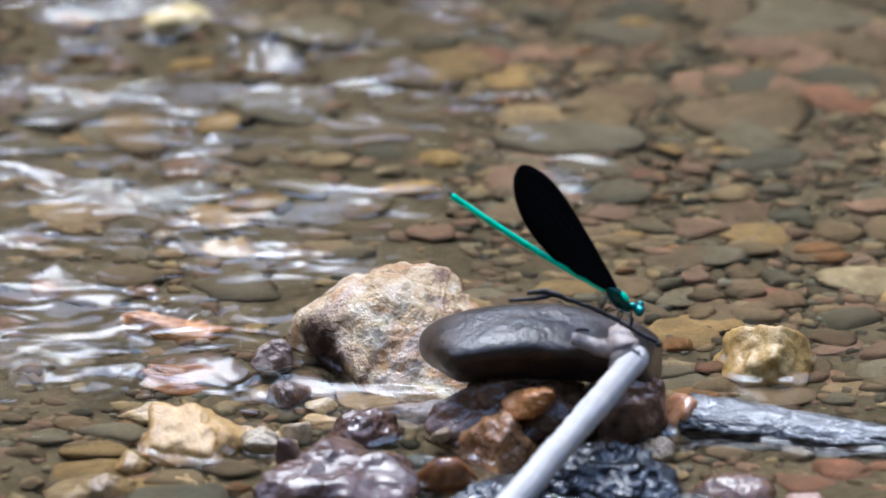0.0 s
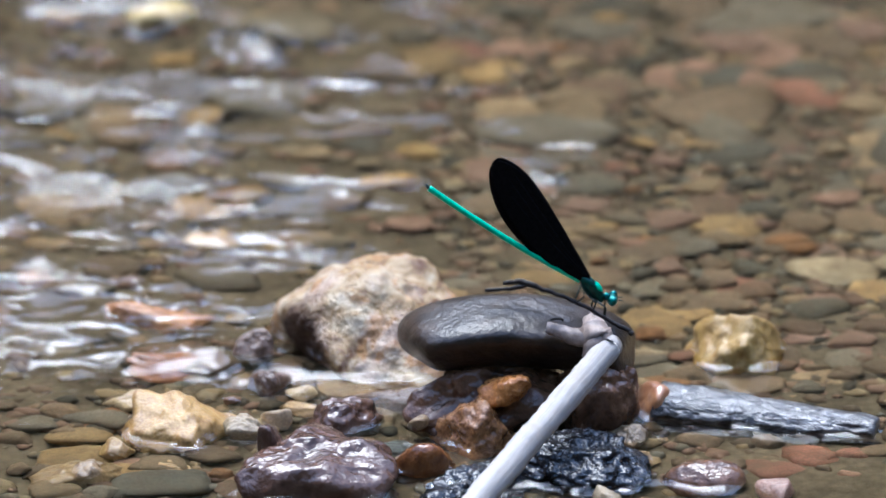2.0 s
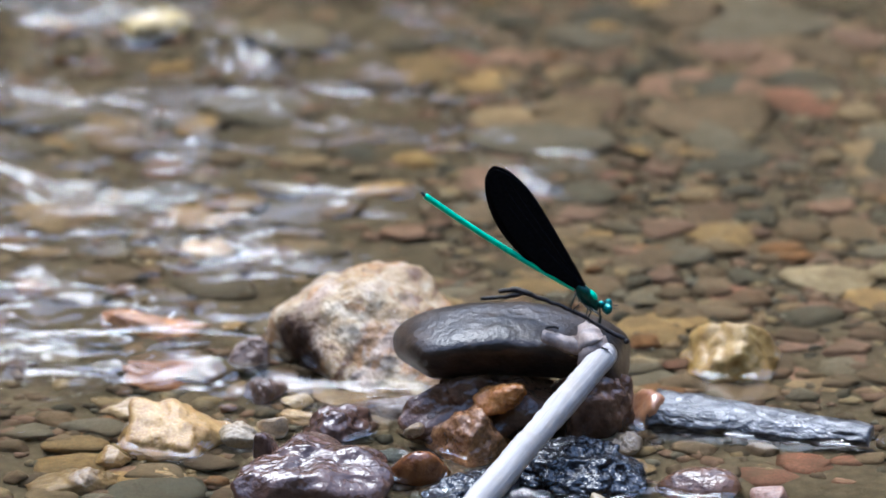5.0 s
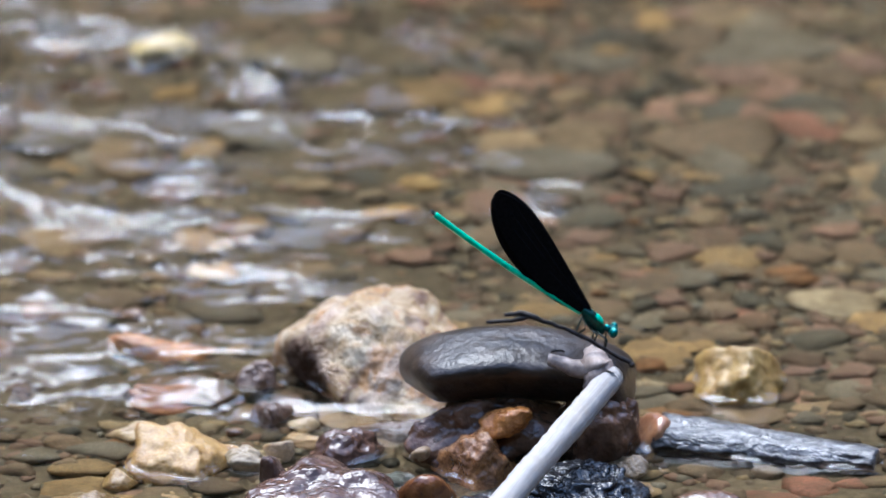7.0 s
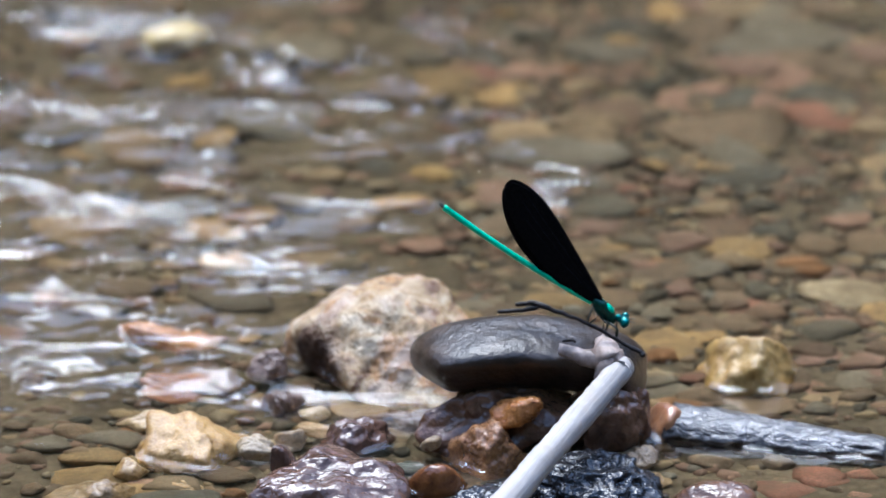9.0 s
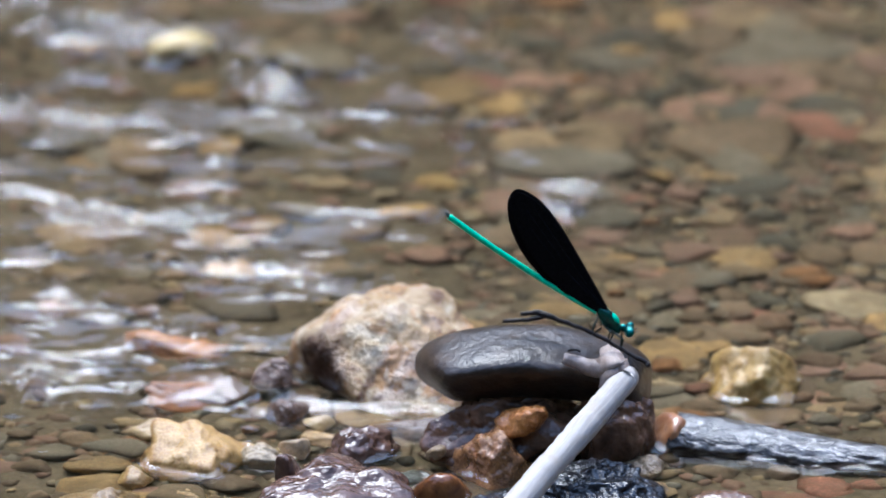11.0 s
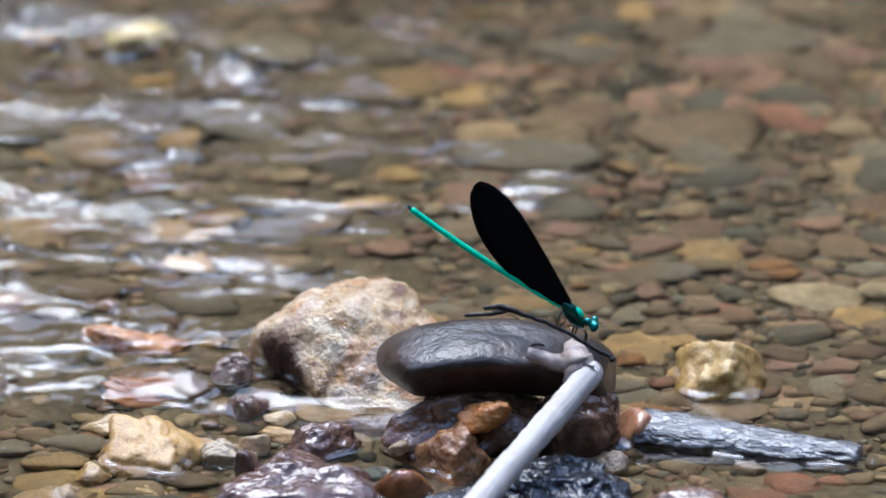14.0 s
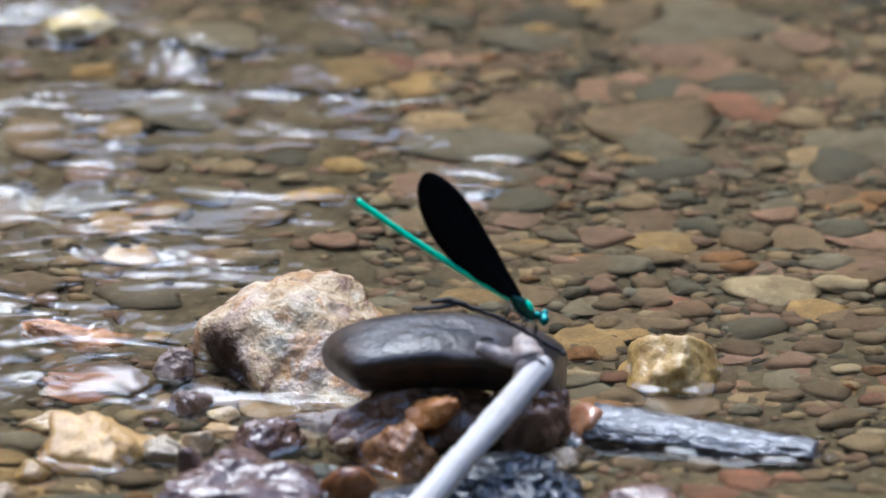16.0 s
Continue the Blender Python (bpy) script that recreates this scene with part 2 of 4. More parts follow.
WING = simple("black_wing_membrane", (0.008, 0.0072, 0.007), (0.0035, 0.0032, 0.0032), 1200, 0.7, 0, 0.0, 0.15, 0.0003, 0.015)
VEIN = simple("black_wing_vein", (0.007, 0.008, 0.01), (0.003, 0.004, 0.005), 900, 0.6, 0, 0, 0.2, 0.0003, 0.04)
LEAVES = simple("far_foliage", (0.07, 0.1, 0.035), (0.01, 0.018, 0.006), 1.6, 0.8, 0, 0, 0.5, 0.2)


# ---------------------------------------------------------------- mesh tools
def mesh_data(name, verts, faces, material, smooth=True):
    me = bpy.data.meshes.new(name)
    me.from_pydata([tuple(float(c) for c in v) for v in verts], [], [tuple(int(k) for k in f) for f in faces])
    me.materials.append(material)
    me.polygons.foreach_set("use_smooth", [smooth] * len(me.polygons))
    me.validate()
    me.update()
    return me


def mesh_object(name, verts, faces, material, smooth=True):
    return new(name, mesh_data(name, verts, faces, material, smooth))


def part(name, bm, material, parent, label=""):
    """One bmesh as ONE mesh object under a thing or part."""
    me = bpy.data.meshes.new(name)
    bm.to_mesh(me)
    bm.free()
    me.materials.append(material)
    me.polygons.foreach_set("use_smooth", [True] * len(me.polygons))
    ob = new(name, me)
    ob.parent = parent
    return tagged(ob, label)


def ball(level):
    bm = bmesh.new()
    bmesh.ops.create_icosphere(bm, subdivisions=level, radius=1)
    v = np.array([p.co[:] for p in bm.verts])
    f = [[p.index for p in q.verts] for q in bm.faces]
    bm.free()
    return v / np.linalg.norm(v, axis=1)[:, None], f


BALLS = {k: ball(k) for k in (1, 2, 3, 4, 5, 6)}


def rocky(v, rng, power=6.0, planes=16, rough=0.08, scale=2.0, falloff=0.9):
    """Unit directions pushed out to a rounded, faceted and pitted stone, about one unit in radius."""
    n = rng.normal(size=(planes, 3))
    n /= np.linalg.norm(n, axis=1)[:, None]
    n = np.vstack([n, [[0, 0, 1], [0, 0, -1]]])
    d = np.concatenate([rng.uniform(0.66, 1.0, planes), [0.9, 0.9]])
    s = np.maximum(v @ n.T, 0.02) / d
    r = np.minimum((s ** power).sum(1) ** (-1 / power), 1.6)
    off = Vector(rng.uniform(-50, 50, 3))
    r = r * np.array([1 + rough * noise.fractal(Vector(p) * scale + off, falloff, 2.0, 4) for p in v])
    p = v * r[:, None]
    lo, hi = p.min(0), p.max(0)
    return (p - (lo + hi) / 2) / ((hi - lo) / 2)


STONES = [0]


def stone(x, y, z, sx, sy, sz, colour, label, power=9.0, level=3, turn=None, name="stone"):
    """One stone of the stream as a thing of its own, with half sizes sx, sy, sz."""
    STONES[0] += 1
    if level < 4:  # lying stones are sunk into the silt
        low = min(z - sz, -0.0066)
        z, sz = (z + sz + low) / 2, (z + sz - low) / 2
    rng = np.random.default_rng(1000 + STONES[0])
    v, f = BALLS[level if level < 4 else 5]
    p = rocky(v, rng, power * (1.8 if power > 9 else 1.0), 13 if level < 4 else 9, 0.11 if level < 4 else 0.15 if sx > 0.0045 else 0.07, 1.8 if level < 4 else 2.2, 0.9 if level < 4 else 1.1) * (sx, sy, sz)
    ob = mesh_object(name, p, f, STONE[colour] if level > 3 else SILTED[colour])
    ob.matrix_world = pose(x, y, z, *(rng.uniform(-1, 1, 2) * (5 if level < 4 else 20)), rng.uniform(-14, 14) if turn is None else turn)
    if level > 3:
        wet(ob)
    return tagged(ob, label, "stone", "stones in the stream")


def tube(points, radii, sides=12, caps=True):
    """A round tube along points, as a bmesh."""
    bm = bmesh.new()
    pts = [Vector(p) for p in points]
    rings = []
    ref = Vector((0.13, 0.97, 0.21))
    for i, (p, r) in enumerate(zip(pts, radii)):
        t = (pts[min(i + 1, len(pts) - 1)] - pts[max(i - 1, 0)]).normalized()
        a = t.cross(ref).normalized()
        b = t.cross(a)
        rings.append([bm.verts.new(p + (a * math.cos(k * math.tau / sides) + b * math.sin(k * math.tau / sides)) * r) for k in range(sides)])
    for a, b in zip(rings, rings[1:]):
        for k in range(sides):
            bm.faces.new((a[k], a[(k + 1) % sides], b[(k + 1) % sides], b[k]))
    if caps:
        bm.faces.new(rings[0][::-1])
        bm.faces.new(rings[-1])
    bmesh.ops.recalc_face_normals(bm, faces=bm.faces)
    return bm


def wobbly_tube(points, radii, seed, sides=16, steps=6, amount=0.08):
    """A natural stick: the tube is resampled, and its radius and line wander."""
    rng = np.random.default_rng(seed)
    p = np.array(points, float)
    t = np.linspace(0, len(p) - 1, (len(p) - 1) * steps + 1)
    q = np.stack([np.interp(t, range(len(p)), p[:, k]) for k in range(3)], 1)
    r = np.interp(t, range(len(p)), radii)
    w = np.convolve(rng.normal(size=len(t) + 4), np.ones(5) / 5, "valid")
    q[1:-1] += rng.normal(size=(len(t) - 2, 3)) * r[1:-1, None] * amount
    return tube(q, r * (1 + amount * 2 * w), sides)


def ellipsoid(c, s, turn=(0, 0, 0), level=3):
    v, f = BALLS[level]
    m = pose(*c, *turn) @ Matrix.Diagonal((*s, 1))
    bm = bmesh.new()
    vs = [bm.verts.new(m @ Vector(p)) for p in v]
    for q in f:
        bm.faces.new([vs[i] for i in q])
    return bm


# ---------------------------------------------------------------- ground, water, far trees
def spread(lo, hi, step, far, count):
    """Grid lines: dense from lo to hi, then ever wider out to far."""
    inner = np.arange(lo, hi + step / 2, step)
    out = np.geomspace(step, far, count)
    return np.concatenate([lo - out[::-1], inner, inner[-1] + out])


def sheet(name, xs, ys, zs, material):
    nx, ny = len(xs), len(ys)
    gx, gy = np.meshgrid(xs, ys)
    v = np.stack([gx.ravel(), gy.ravel(), zs.ravel()], 1)
    i = np.arange((ny - 1) * nx).reshape(ny - 1, nx)[:, :-1].ravel()
    f = np.stack([i, i + 1, i + nx + 1, i + nx], 1)
    return new(name, mesh_data(name, v, f, material))


def waves(gx, gy, seed, lo, hi, count=26, along=(1.0, 1.0)):
    """A rough surface of unit height: many sine waves with lengths from lo to hi metres."""
    rng = np.random.default_rng(seed)
    h = np.zeros_like(gx)
    for _ in range(count):
        a, k = rng.uniform(0, math.tau), math.tau / rng.uniform(lo, hi)
        u = k * (gx * math.cos(a) * along[0] + gy * math.sin(a) * along[1]) + rng.uniform(0, math.tau)
        h += np.sin(u + 0.7 * np.sin(u * 0.37 + rng.uniform(0, 6)))
    return h / math.sqrt(count)


def build_ground():
    xs = spread(-0.13, 0.14, 0.004, 60.0, 26)
    ys = spread(-0.22, 0.24, 0.004, 60.0, 26)
    gx, gy = np.meshgrid(xs, ys)
    z = -0.0047 + 0.0007 * waves(gx, gy, 3, 0.02, 0.09)
    z += 0.0019 * bump_at(gx, gy, 0.086, -0.152, 0.036, 0.020) + 0.0010 * bump_at(gx, gy, 0.085, -0.106, 0.030, 0.012)
    r = np.hypot(gx, gy + 1.0)
    z = np.where(r > 3.2, z + 0.5 * np.clip((r - 3.2) / 1.5, 0, 1) ** 2, z)
    tagged(sheet("ground", xs, ys, z, BED), "brown silty stream bed strewn with grit", "stream bed", kind="structure")


# outlines at the waterline of what stands in the stream: middle x, y and the outline's radius by angle
SHORES = []


def wet(ob):
    """The water clings to this thing: note its outline where the water meets it."""
    m = ob.matrix_world
    p = np.array([(m @ v.co)[:] for v in ob.data.vertices])
    c = ob.matrix_world.translation
    ring = p[(p[:, 2] > -0.0006) & (p[:, 2] < 0.0012)]
    if len(ring) > 12 and p[:, 2].max() > 0.0016:
        a = np.floor((np.arctan2(ring[:, 1] - c.y, ring[:, 0] - c.x) + math.pi) / math.tau * 36).astype(int) % 36
        r = np.hypot(ring[:, 0] - c.x, ring[:, 1] - c.y)
        radius = np.array([r[a == k].max() if (a == k).any() else 0.0 for k in range(36)])
        radius[radius == 0] = np.median(radius[radius > 0])
        if radius.mean() > 0.0056:
            SHORES.append((c.x, c.y, radius))


def bump_at(gx, gy, x, y, a, b):
    return np.exp(-(((gx - x) / a) ** 2 + ((gy - y) / b) ** 2))


def water_height(gx, gy):
    left = 1 / (1 + np.exp((gx + 0.012 - 0.15 * np.clip(gy, 0, 0.2)) / 0.010)) * np.exp(-np.clip(np.hypot(gx, gy) - 0.3, 0, None) / 0.2)
    wx = gx + 0.0035 * waves(gx, gy, 41, 0.02, 0.05, 12)
    wy = gy + 0.0035 * waves(gx, gy, 42, 0.02, 0.05, 12)
    near = 1 / (1 + np.exp((gy + 0.100) / 0.006))
    h = 0.00008 * waves(wx, wy, 11, 0.012, 0.04)
    patchy = np.clip(0.55 + 0.85 * waves(wx, wy, 33, 0.03, 0.08, 18, (0.6, 1.0)), 0.05, 2.0)
    run = left * (1 - 0.8 * near)
    h += run * 0.0008 * waves(wx, wy, 21, 0.03, 0.07, 20, (0.5, 1.0))
    h += run * patchy * (0.00027 * waves(wx, wy, 12, 0.007, 0.014, 34, (0.22, 1.0)) + 0.00013 * waves(wx, wy, 22, 0.0035, 0.006, 24, (0.5, 1.0)))
    # thin crests that wander across the faster water
    for seed, lo, hi, thin in ((51, 0.014, 0.030, 0.16), (52, 0.009, 0.020, 0.2)):
        crest = np.exp(-((waves(wx, wy, seed, lo, hi, 16, (0.25, 1.0)) / thin) ** 2))
        h += run * np.clip(patchy, 0.2, 1.5) * 0.0004 * crest
    h += 0.0009 * bump_at(gx, gy, -0.088, -0.081, 0.020, 0.018) * waves(wx, wy, 13, 0.0045, 0.010, 30, (0.6, 1.0))
    t = np.clip((gx + 0.085) / 0.067, 0, 1)
    band = np.exp(-(((gy - (-0.008 - 0.018 * t)) / 0.0065) ** 2)) * bump_at(gx, gy * 0, -0.05, 0, 0.036, 1)
    h += band * (0.0007 + 0.0003 * waves(wx, wy, 14, 0.0035, 0.007))
    h += 0.0008 * bump_at(gx, gy, -0.060, -0.060, 0.016, 0.012) * waves(wx, wy, 15, 0.005, 0.010)
    h += 0.0012 * bump_at(gx, gy, -0.040, 0.095, 0.010, 0.013) * waves(wx, wy, 16, 0.007, 0.013)
    h += 0.0004 * bump_at(gx, gy, 0.020, 0.022, 0.007, 0.011) * waves(wx, wy, 17, 0.006, 0.012)
    h += 0.0004 * bump_at(gx, gy, -0.05, -0.083, 0.016, 0.006) * waves(wx, wy, 18, 0.004, 0.009)
    h += 0.0003 * bump_at(gx, gy, 0.005, -0.155, 0.045, 0.016) * waves(wx, wy, 20, 0.007, 0.014, 26, (0.35, 1.0))
    # water bulging over stones just below the surface: x, y, half width, half length, height
    for x, y, a, b, high in ((-0.0415, 0.096, 0.0085, 0.010, 0.0030), (-0.088, 0.128, 0.006, 0.010, 0.0024), (-0.100, 0.080, 0.007, 0.008, 0.0016), (-0.055, 0.045, 0.012, 0.007, 0.0012),
                             (0.0270, 0.0155, 0.0040, 0.004, 0.0008), (0.0150, 0.048, 0.006, 0.006, 0.0009), (-0.012, 0.004, 0.006, 0.006, 0.0012), (-0.090, -0.004, 0.008, 0.008, 0.0016),
                             (-0.010, 0.090, 0.006, 0.006, 0.0010), (-0.083, -0.035, 0.007, 0.009, 0.0018), (-0.060, -0.056, 0.012, 0.006, 0.0014), (-0.048, -0.084, 0.010, 0.005, 0.0005)):
        h += high * bump_at(gx, gy, x, y, a, b) * (1 + 0.25 * waves(gx, gy, 19, 0.005, 0.010))
    rise = np.zeros_like(gx)
    for x, y, radius in SHORES:
        near = np.hypot(gx - x, gy - y) < radius.max() + 0.008
        dx, dy = gx[near] - x, gy[near] - y
        edge = np.interp((np.arctan2(dy, dx) + math.pi) / math.tau * 36 - 0.5, np.arange(36), radius, period=36)
        d = np.clip(np.hypot(dx, dy) - edge, 0, None)
        rise[near] = np.maximum(rise[near], (0.3 + 0.5 * min(1.0, radius.mean() / 0.012)) * np.exp(-d / 0.0008))
    c, s = math.cos(radians(-15.5)), math.sin(radians(-15.5))
    u, v = (gx - 0.0695) * c + (gy + 0.1222) * s, -(gx - 0.0695) * s + (gy + 0.1222) * c
    d = np.hypot(np.clip(np.abs(u) - 0.027, 0, None), np.clip(np.abs(v) - 0.0044 + 0.04 * np.clip(u + 0.023, 0, 0.05), 0, None))
    rise = np.maximum(rise, 1.2 * np.exp(-d / 0.0009))
    return h + 0.0013 * rise * np.clip(0.65 + 0.6 * waves(gx, gy, 61, 0.009, 0.02, 16), 0.15, 1.3)


def build_water():
    xs = spread(-0.115, 0.125, 0.0006, 6.0, 26)
    ys = spread(-0.20, 0.20, 0.0007, 6.0, 26)
    gx, gy = np.meshgrid(xs, ys)
    ob = sheet("water", xs, ys, water_height(gx, gy), WATER)
    ob.visible_shadow = False
    tagged(ob, "clear shallow stream water, rippled where it runs fast", "water", kind="structure")


def build_far_trees():
    """A plain ring of woodland all round the stream, unseen and added to shape the light."""
    rng = np.random.default_rng(5)
    cols, rows, radius = 120, 24, 11.0
    verts, faces = [], []
    for i in range(cols):
        a = i * math.tau / cols
        # raised behind the camera to block sky and darken the faces turned that way
        top = 6.4 + 3.4 * max(0.0, -math.sin(a)) + 1.4 * noise.noise((math.cos(a) * 3, math.sin(a) * 3, 1.7)) + rng.uniform(-0.7, 0.7)
        for j in range(rows):
            r = radius + rng.uniform(-0.5, 0.5) - 2.5 * math.sin(j / (rows - 1) * 2.6)
            verts.append((r * math.cos(a), r * math.sin(a) - 1, -0.2 + top * j / (rows - 1)))
    for i in range(cols):
        for j in range(rows - 1):
            p, q = i * rows + j, (i + 1) % cols * rows + j
            faces.append((p, p + 1, q + 1, q))
    tagged(mesh_object("backdrop", verts, faces, LEAVES, False), "unseen dark green woodland added round the stream", "woodland", kind="structure")


build_ground()
build_far_trees()


# ---------------------------------------------------------------- the perch: boulder, cobble, rocks, stick, twig
def faceted(level, cuts, power, rough, scale, off, falloff=1.0, octaves=6):
    """A rock bounded by rounded faces: outward direction and distance from the middle in mm."""
    v, f = BALLS[level]
    n = np.array([c[0] for c in cuts], float)
    n /= np.linalg.norm(n, axis=1)[:, None]
    d = np.array([c[1] for c in cuts]) / 1000
    r = ((np.maximum(v @ n.T, 0) / d) ** power).sum(1) ** (-1 / power)
    r = r * np.array([1 + rough * noise.fractal(Vector(q) * scale + Vector(off), falloff, 2.0, octaves) for q in v])
    return v * r[:, None], f


def build_boulder():
    cuts = (((-0.82, -0.50, -0.24), 12.3), ((-0.60, 0.15, 0.78), 17.6), ((0.05, -0.8, 0.6), 16.8), ((0.50, -0.25, 0.83), 17.8), ((0.0, 0.1, 1.0), 19.0),
            ((0.0, 1.0, 0.2), 17), ((-0.95, 0.4, 0.1), 22.5), ((0.0, 0.0, -1.0), 8), ((0.9, -0.35, 0.3), 24), ((0.8, 0.5, 0.3), 23), ((-0.45, -0.55, 0.70), 17.2))
    p, f = faceted(6, cuts, 14, 0.075, 2.4, (3.1, 8.2, 1.4), 0.78)
    ob = mesh_object("boulder", p, f, BOULDER)
    ob.matrix_world = pose(-0.0150, -0.0780, -0.0020)
    wet(ob)
    tagged(ob, "cream and rust quartz boulder, wet, standing out of the water", "rock")


def build_cobble():
    # a flat back that tips a little forward, a round front edge and an undercut belly
    cuts = (((0, -0.12, 1.0), 6.0), ((0, -0.66, 0.75), 10.4), ((0, -0.80, -0.60), 8.4), ((0, 0.1, -1.0), 6.2), ((0, 1, 0.0), 11.0), ((0, 0.55, 0.83), 8.2),
            ((-1, 0, 0.1), 26.2), ((1, 0, 0), 25.5), ((-0.72, -0.2, 0.66), 20.5), ((-0.7, -0.35, -0.62), 17.0), ((0.8, -0.4, 0.3), 23.5), ((-0.75, -0.62, 0.1), 23.0))
    p, f = faceted(6, cuts, 9, 0.035, 1.6, (4, 1, 7), 0.9)
    u = p[:, 0] / 0.0254
    p[:, 2] -= 0.0066 * np.clip(u, 0, 2) ** 2.2 + 0.0052 * np.clip(-u, 0, 2) ** 2.1
    ob = mesh_object("cobble", p, f, COBBLE)
    ob.matrix_world = pose(0.0174, -0.1145, 0.0180, 0, 1.0, 0)
    tagged(ob, "smooth dark grey-brown wet cobble resting on rocks", "stone")


def build_rough_rock(name, at, size, seed, material, label, power=6.0, rough=0.22, turn=0, scale=2.5):
    rng = np.random.default_rng(seed)
    v, f = BALLS[6]
    p = rocky(v, rng, power, 16, rough, scale, 1.3) * size
    ob = mesh_object(name, p, f, material)
    ob.matrix_world = pose(*at, 0, 0, turn)
    wet(ob)
    tagged(ob, label, "rock")


def build_white_stick():
    base = new("bleached_stick")
    tagged(base, "bleached white driftwood stick leaning on the dark cobble", "stick")
    a, b = Vector((0.0014, -0.1880, 0.0010)), Vector((0.0366, -0.1318, 0.0205))
    pts = [Vector((0, 0, (b - a).length * k / 10)) for k in range(11)]
    radii = [0.0030 - 0.00002 * k for k in range(11)]
    pts += [Vector((0, 0, (b - a).length + e)) for e in (0.0012, 0.0021, 0.0026)]
    radii += [0.0026, 0.0019, 0.0007]
    shaft = part("shaft", wobbly_tube(pts, radii, 3, 24, 6, 0.03), WHITE_WOOD, base)
    shaft.matrix_world = Matrix.Translation(a) @ (b - a).to_track_quat("Z", "Y").to_matrix().to_4x4()
    tip = wobbly_tube([(0.0350, -0.1312, 0.0203), (0.0342, -0.1290, 0.0230), (0.0343, -0.1272, 0.0250)], [0.0033, 0.0034, 0.0022], 5, 16, 5, 0.12)
    part("knot", tip, PINK_WOOD, base, "grey-green weathered knot")
    stub = wobbly_tube([(0.0345, -0.1300, 0.0222), (0.0300, -0.1290, 0.0222), (0.0262, -0.1275, 0.0232), (0.0240, -0.1268, 0.0236)],
                       [0.0020, 0.0017, 0.0015, 0.0010], 6, 16, 5, 0.08)
    part("side_stub", stub, PINK_WOOD, base, "pinkish weathered side stub")


def build_wet_wood():
    base = new("driftwood_piece")
    base.matrix_world = pose(0.0695, -0.1222, 0.0013, 0, 0.3, -15.5)
    tagged(base, "split wet driftwood with shiny grey bark, half under water", "driftwood")
    rng = np.random.default_rng(21)
    bm = bmesh.new()
    n, k = 90, 28
    rings = []
    for i in range(n + 1):
        u = -0.0230 + 0.0472 * i / n
        w = 0.0050 - 0.0020 * i / n + 0.0004 * noise.noise((u * 150, 2.0, 0))
        hh = 0.0053 - 0.0028 * i / n + 0.0003 * noise.noise((u * 220, 5.0, 0))
        ring = []
        for j in range(k):
            a = j * math.tau / k
            r = 1 + 0.24 * noise.noise((u * 130, math.cos(a) * 2.6, math.sin(a) * 2.6 + 9)) + 0.16 * noise.noise((u * 380, math.cos(a) * 6, math.sin(a) * 6)) + 0.05 * math.sin(a * 7 + 3 * noise.noise((u * 60, 0, 3)))
            y, z = math.cos(a) * w * r, math.sin(a) * hh * r
            if math.sin(a) > -1e-6:  # a split face that slopes to the front
                z = hh * (0.4 * math.sin(a) + 0.6 * (math.cos(a) + 1) / 2) * (0.6 + 0.4 * r) * 1.1
            ring.append(bm.verts.new((u + 0.0012 * noise.noise((math.cos(a) * 3, math.sin(a) * 3, 7)) * (i in (0, n)), y, z - 0.0006)))
        rings.append(ring)
    for a, b in zip(rings, rings[1:]):
        for j in range(k):
            bm.faces.new((a[j], a[(j + 1) % k], b[(j + 1) % k], b[j]))
    bm.faces.new(rings[0][::-1])
    bm.faces.new(rings[-1])
    part("bark", bm, BARK, base)
    end = bmesh.new()
    v, f = BALLS[4]
    p = rocky(v, rng, 9.0, 12, 0.08, 2.0) * (0.0058, 0.0048, 0.0050)
    vs = [end.verts.new(Vector(q) + Vector((-0.0250, 0.0003, -0.0004))) for q in p]
    for q in f:
        end.faces.new([vs[i] for i in q])
    part("cut_end", end, CUT_WOOD, base, "red-brown broken end without bark")


def build_twig():
    base = new("twig")
    tagged(base, "thin dark twig with a forked end lying on the cobble", "twig")
    main = [(0.0150, -0.1150, 0.0288), (0.0185, -0.1152, 0.0292), (0.0225, -0.1160, 0.0281), (0.0275, -0.1172, 0.0266), (0.0330, -0.1185, 0.0243),
            (0.0380, -0.1195, 0.0214), (0.0418, -0.1200, 0.0197)]
    part("stem", wobbly_tube(main, [0.0004, 0.0007, 0.0005, 0.00045, 0.00045, 0.00045, 0.0005], 4, 10, 6, 0.14), TWIG, base)
    part("fork", wobbly_tube([(0.0205, -0.1155, 0.0286), (0.0165, -0.1158, 0.0278), (0.0112, -0.1160, 0.0276)], [0.0005, 0.0005, 0.0003], 9, 10, 6, 0.14), TWIG, base)
    part("bud", ellipsoid((0.0418, -0.1202, 0.0194), (0.0007, 0.0007, 0.0007), level=2), TWIG, base)


def build_scrap():
    """A curl of dark bark caught on the stick's stub."""
    base = new("bark_scrap")
    tagged(base, "small curled scrap of dark bark on the bleached stub", "bark")
    pts = [(0.0262 + 0.0016 * math.cos(a), -0.1276, 0.0250 + 0.0009 * math.sin(a)) for a in np.linspace(0.6, 2.7, 9)]
    part("curl", wobbly_tube(pts, [0.0003] * 8 + [0.00015], 12, 8, 3, 0.1), TWIG, base)


def broken_stone(at, cuts, colour, label, seed, size=1.0, power=22, rough=0.13):
    """An angular stone bounded by broken faces."""
    p, f = faceted(5, cuts, power, rough, 2.0, (seed, seed * 2.3, 1.4), 1.05, 5)
    ob = mesh_object("stone", p * size, f, STONE[colour])
    ob.matrix_world = pose(*at)
    wet(ob)
    tagged(ob, label, "stone", "stones in the stream")


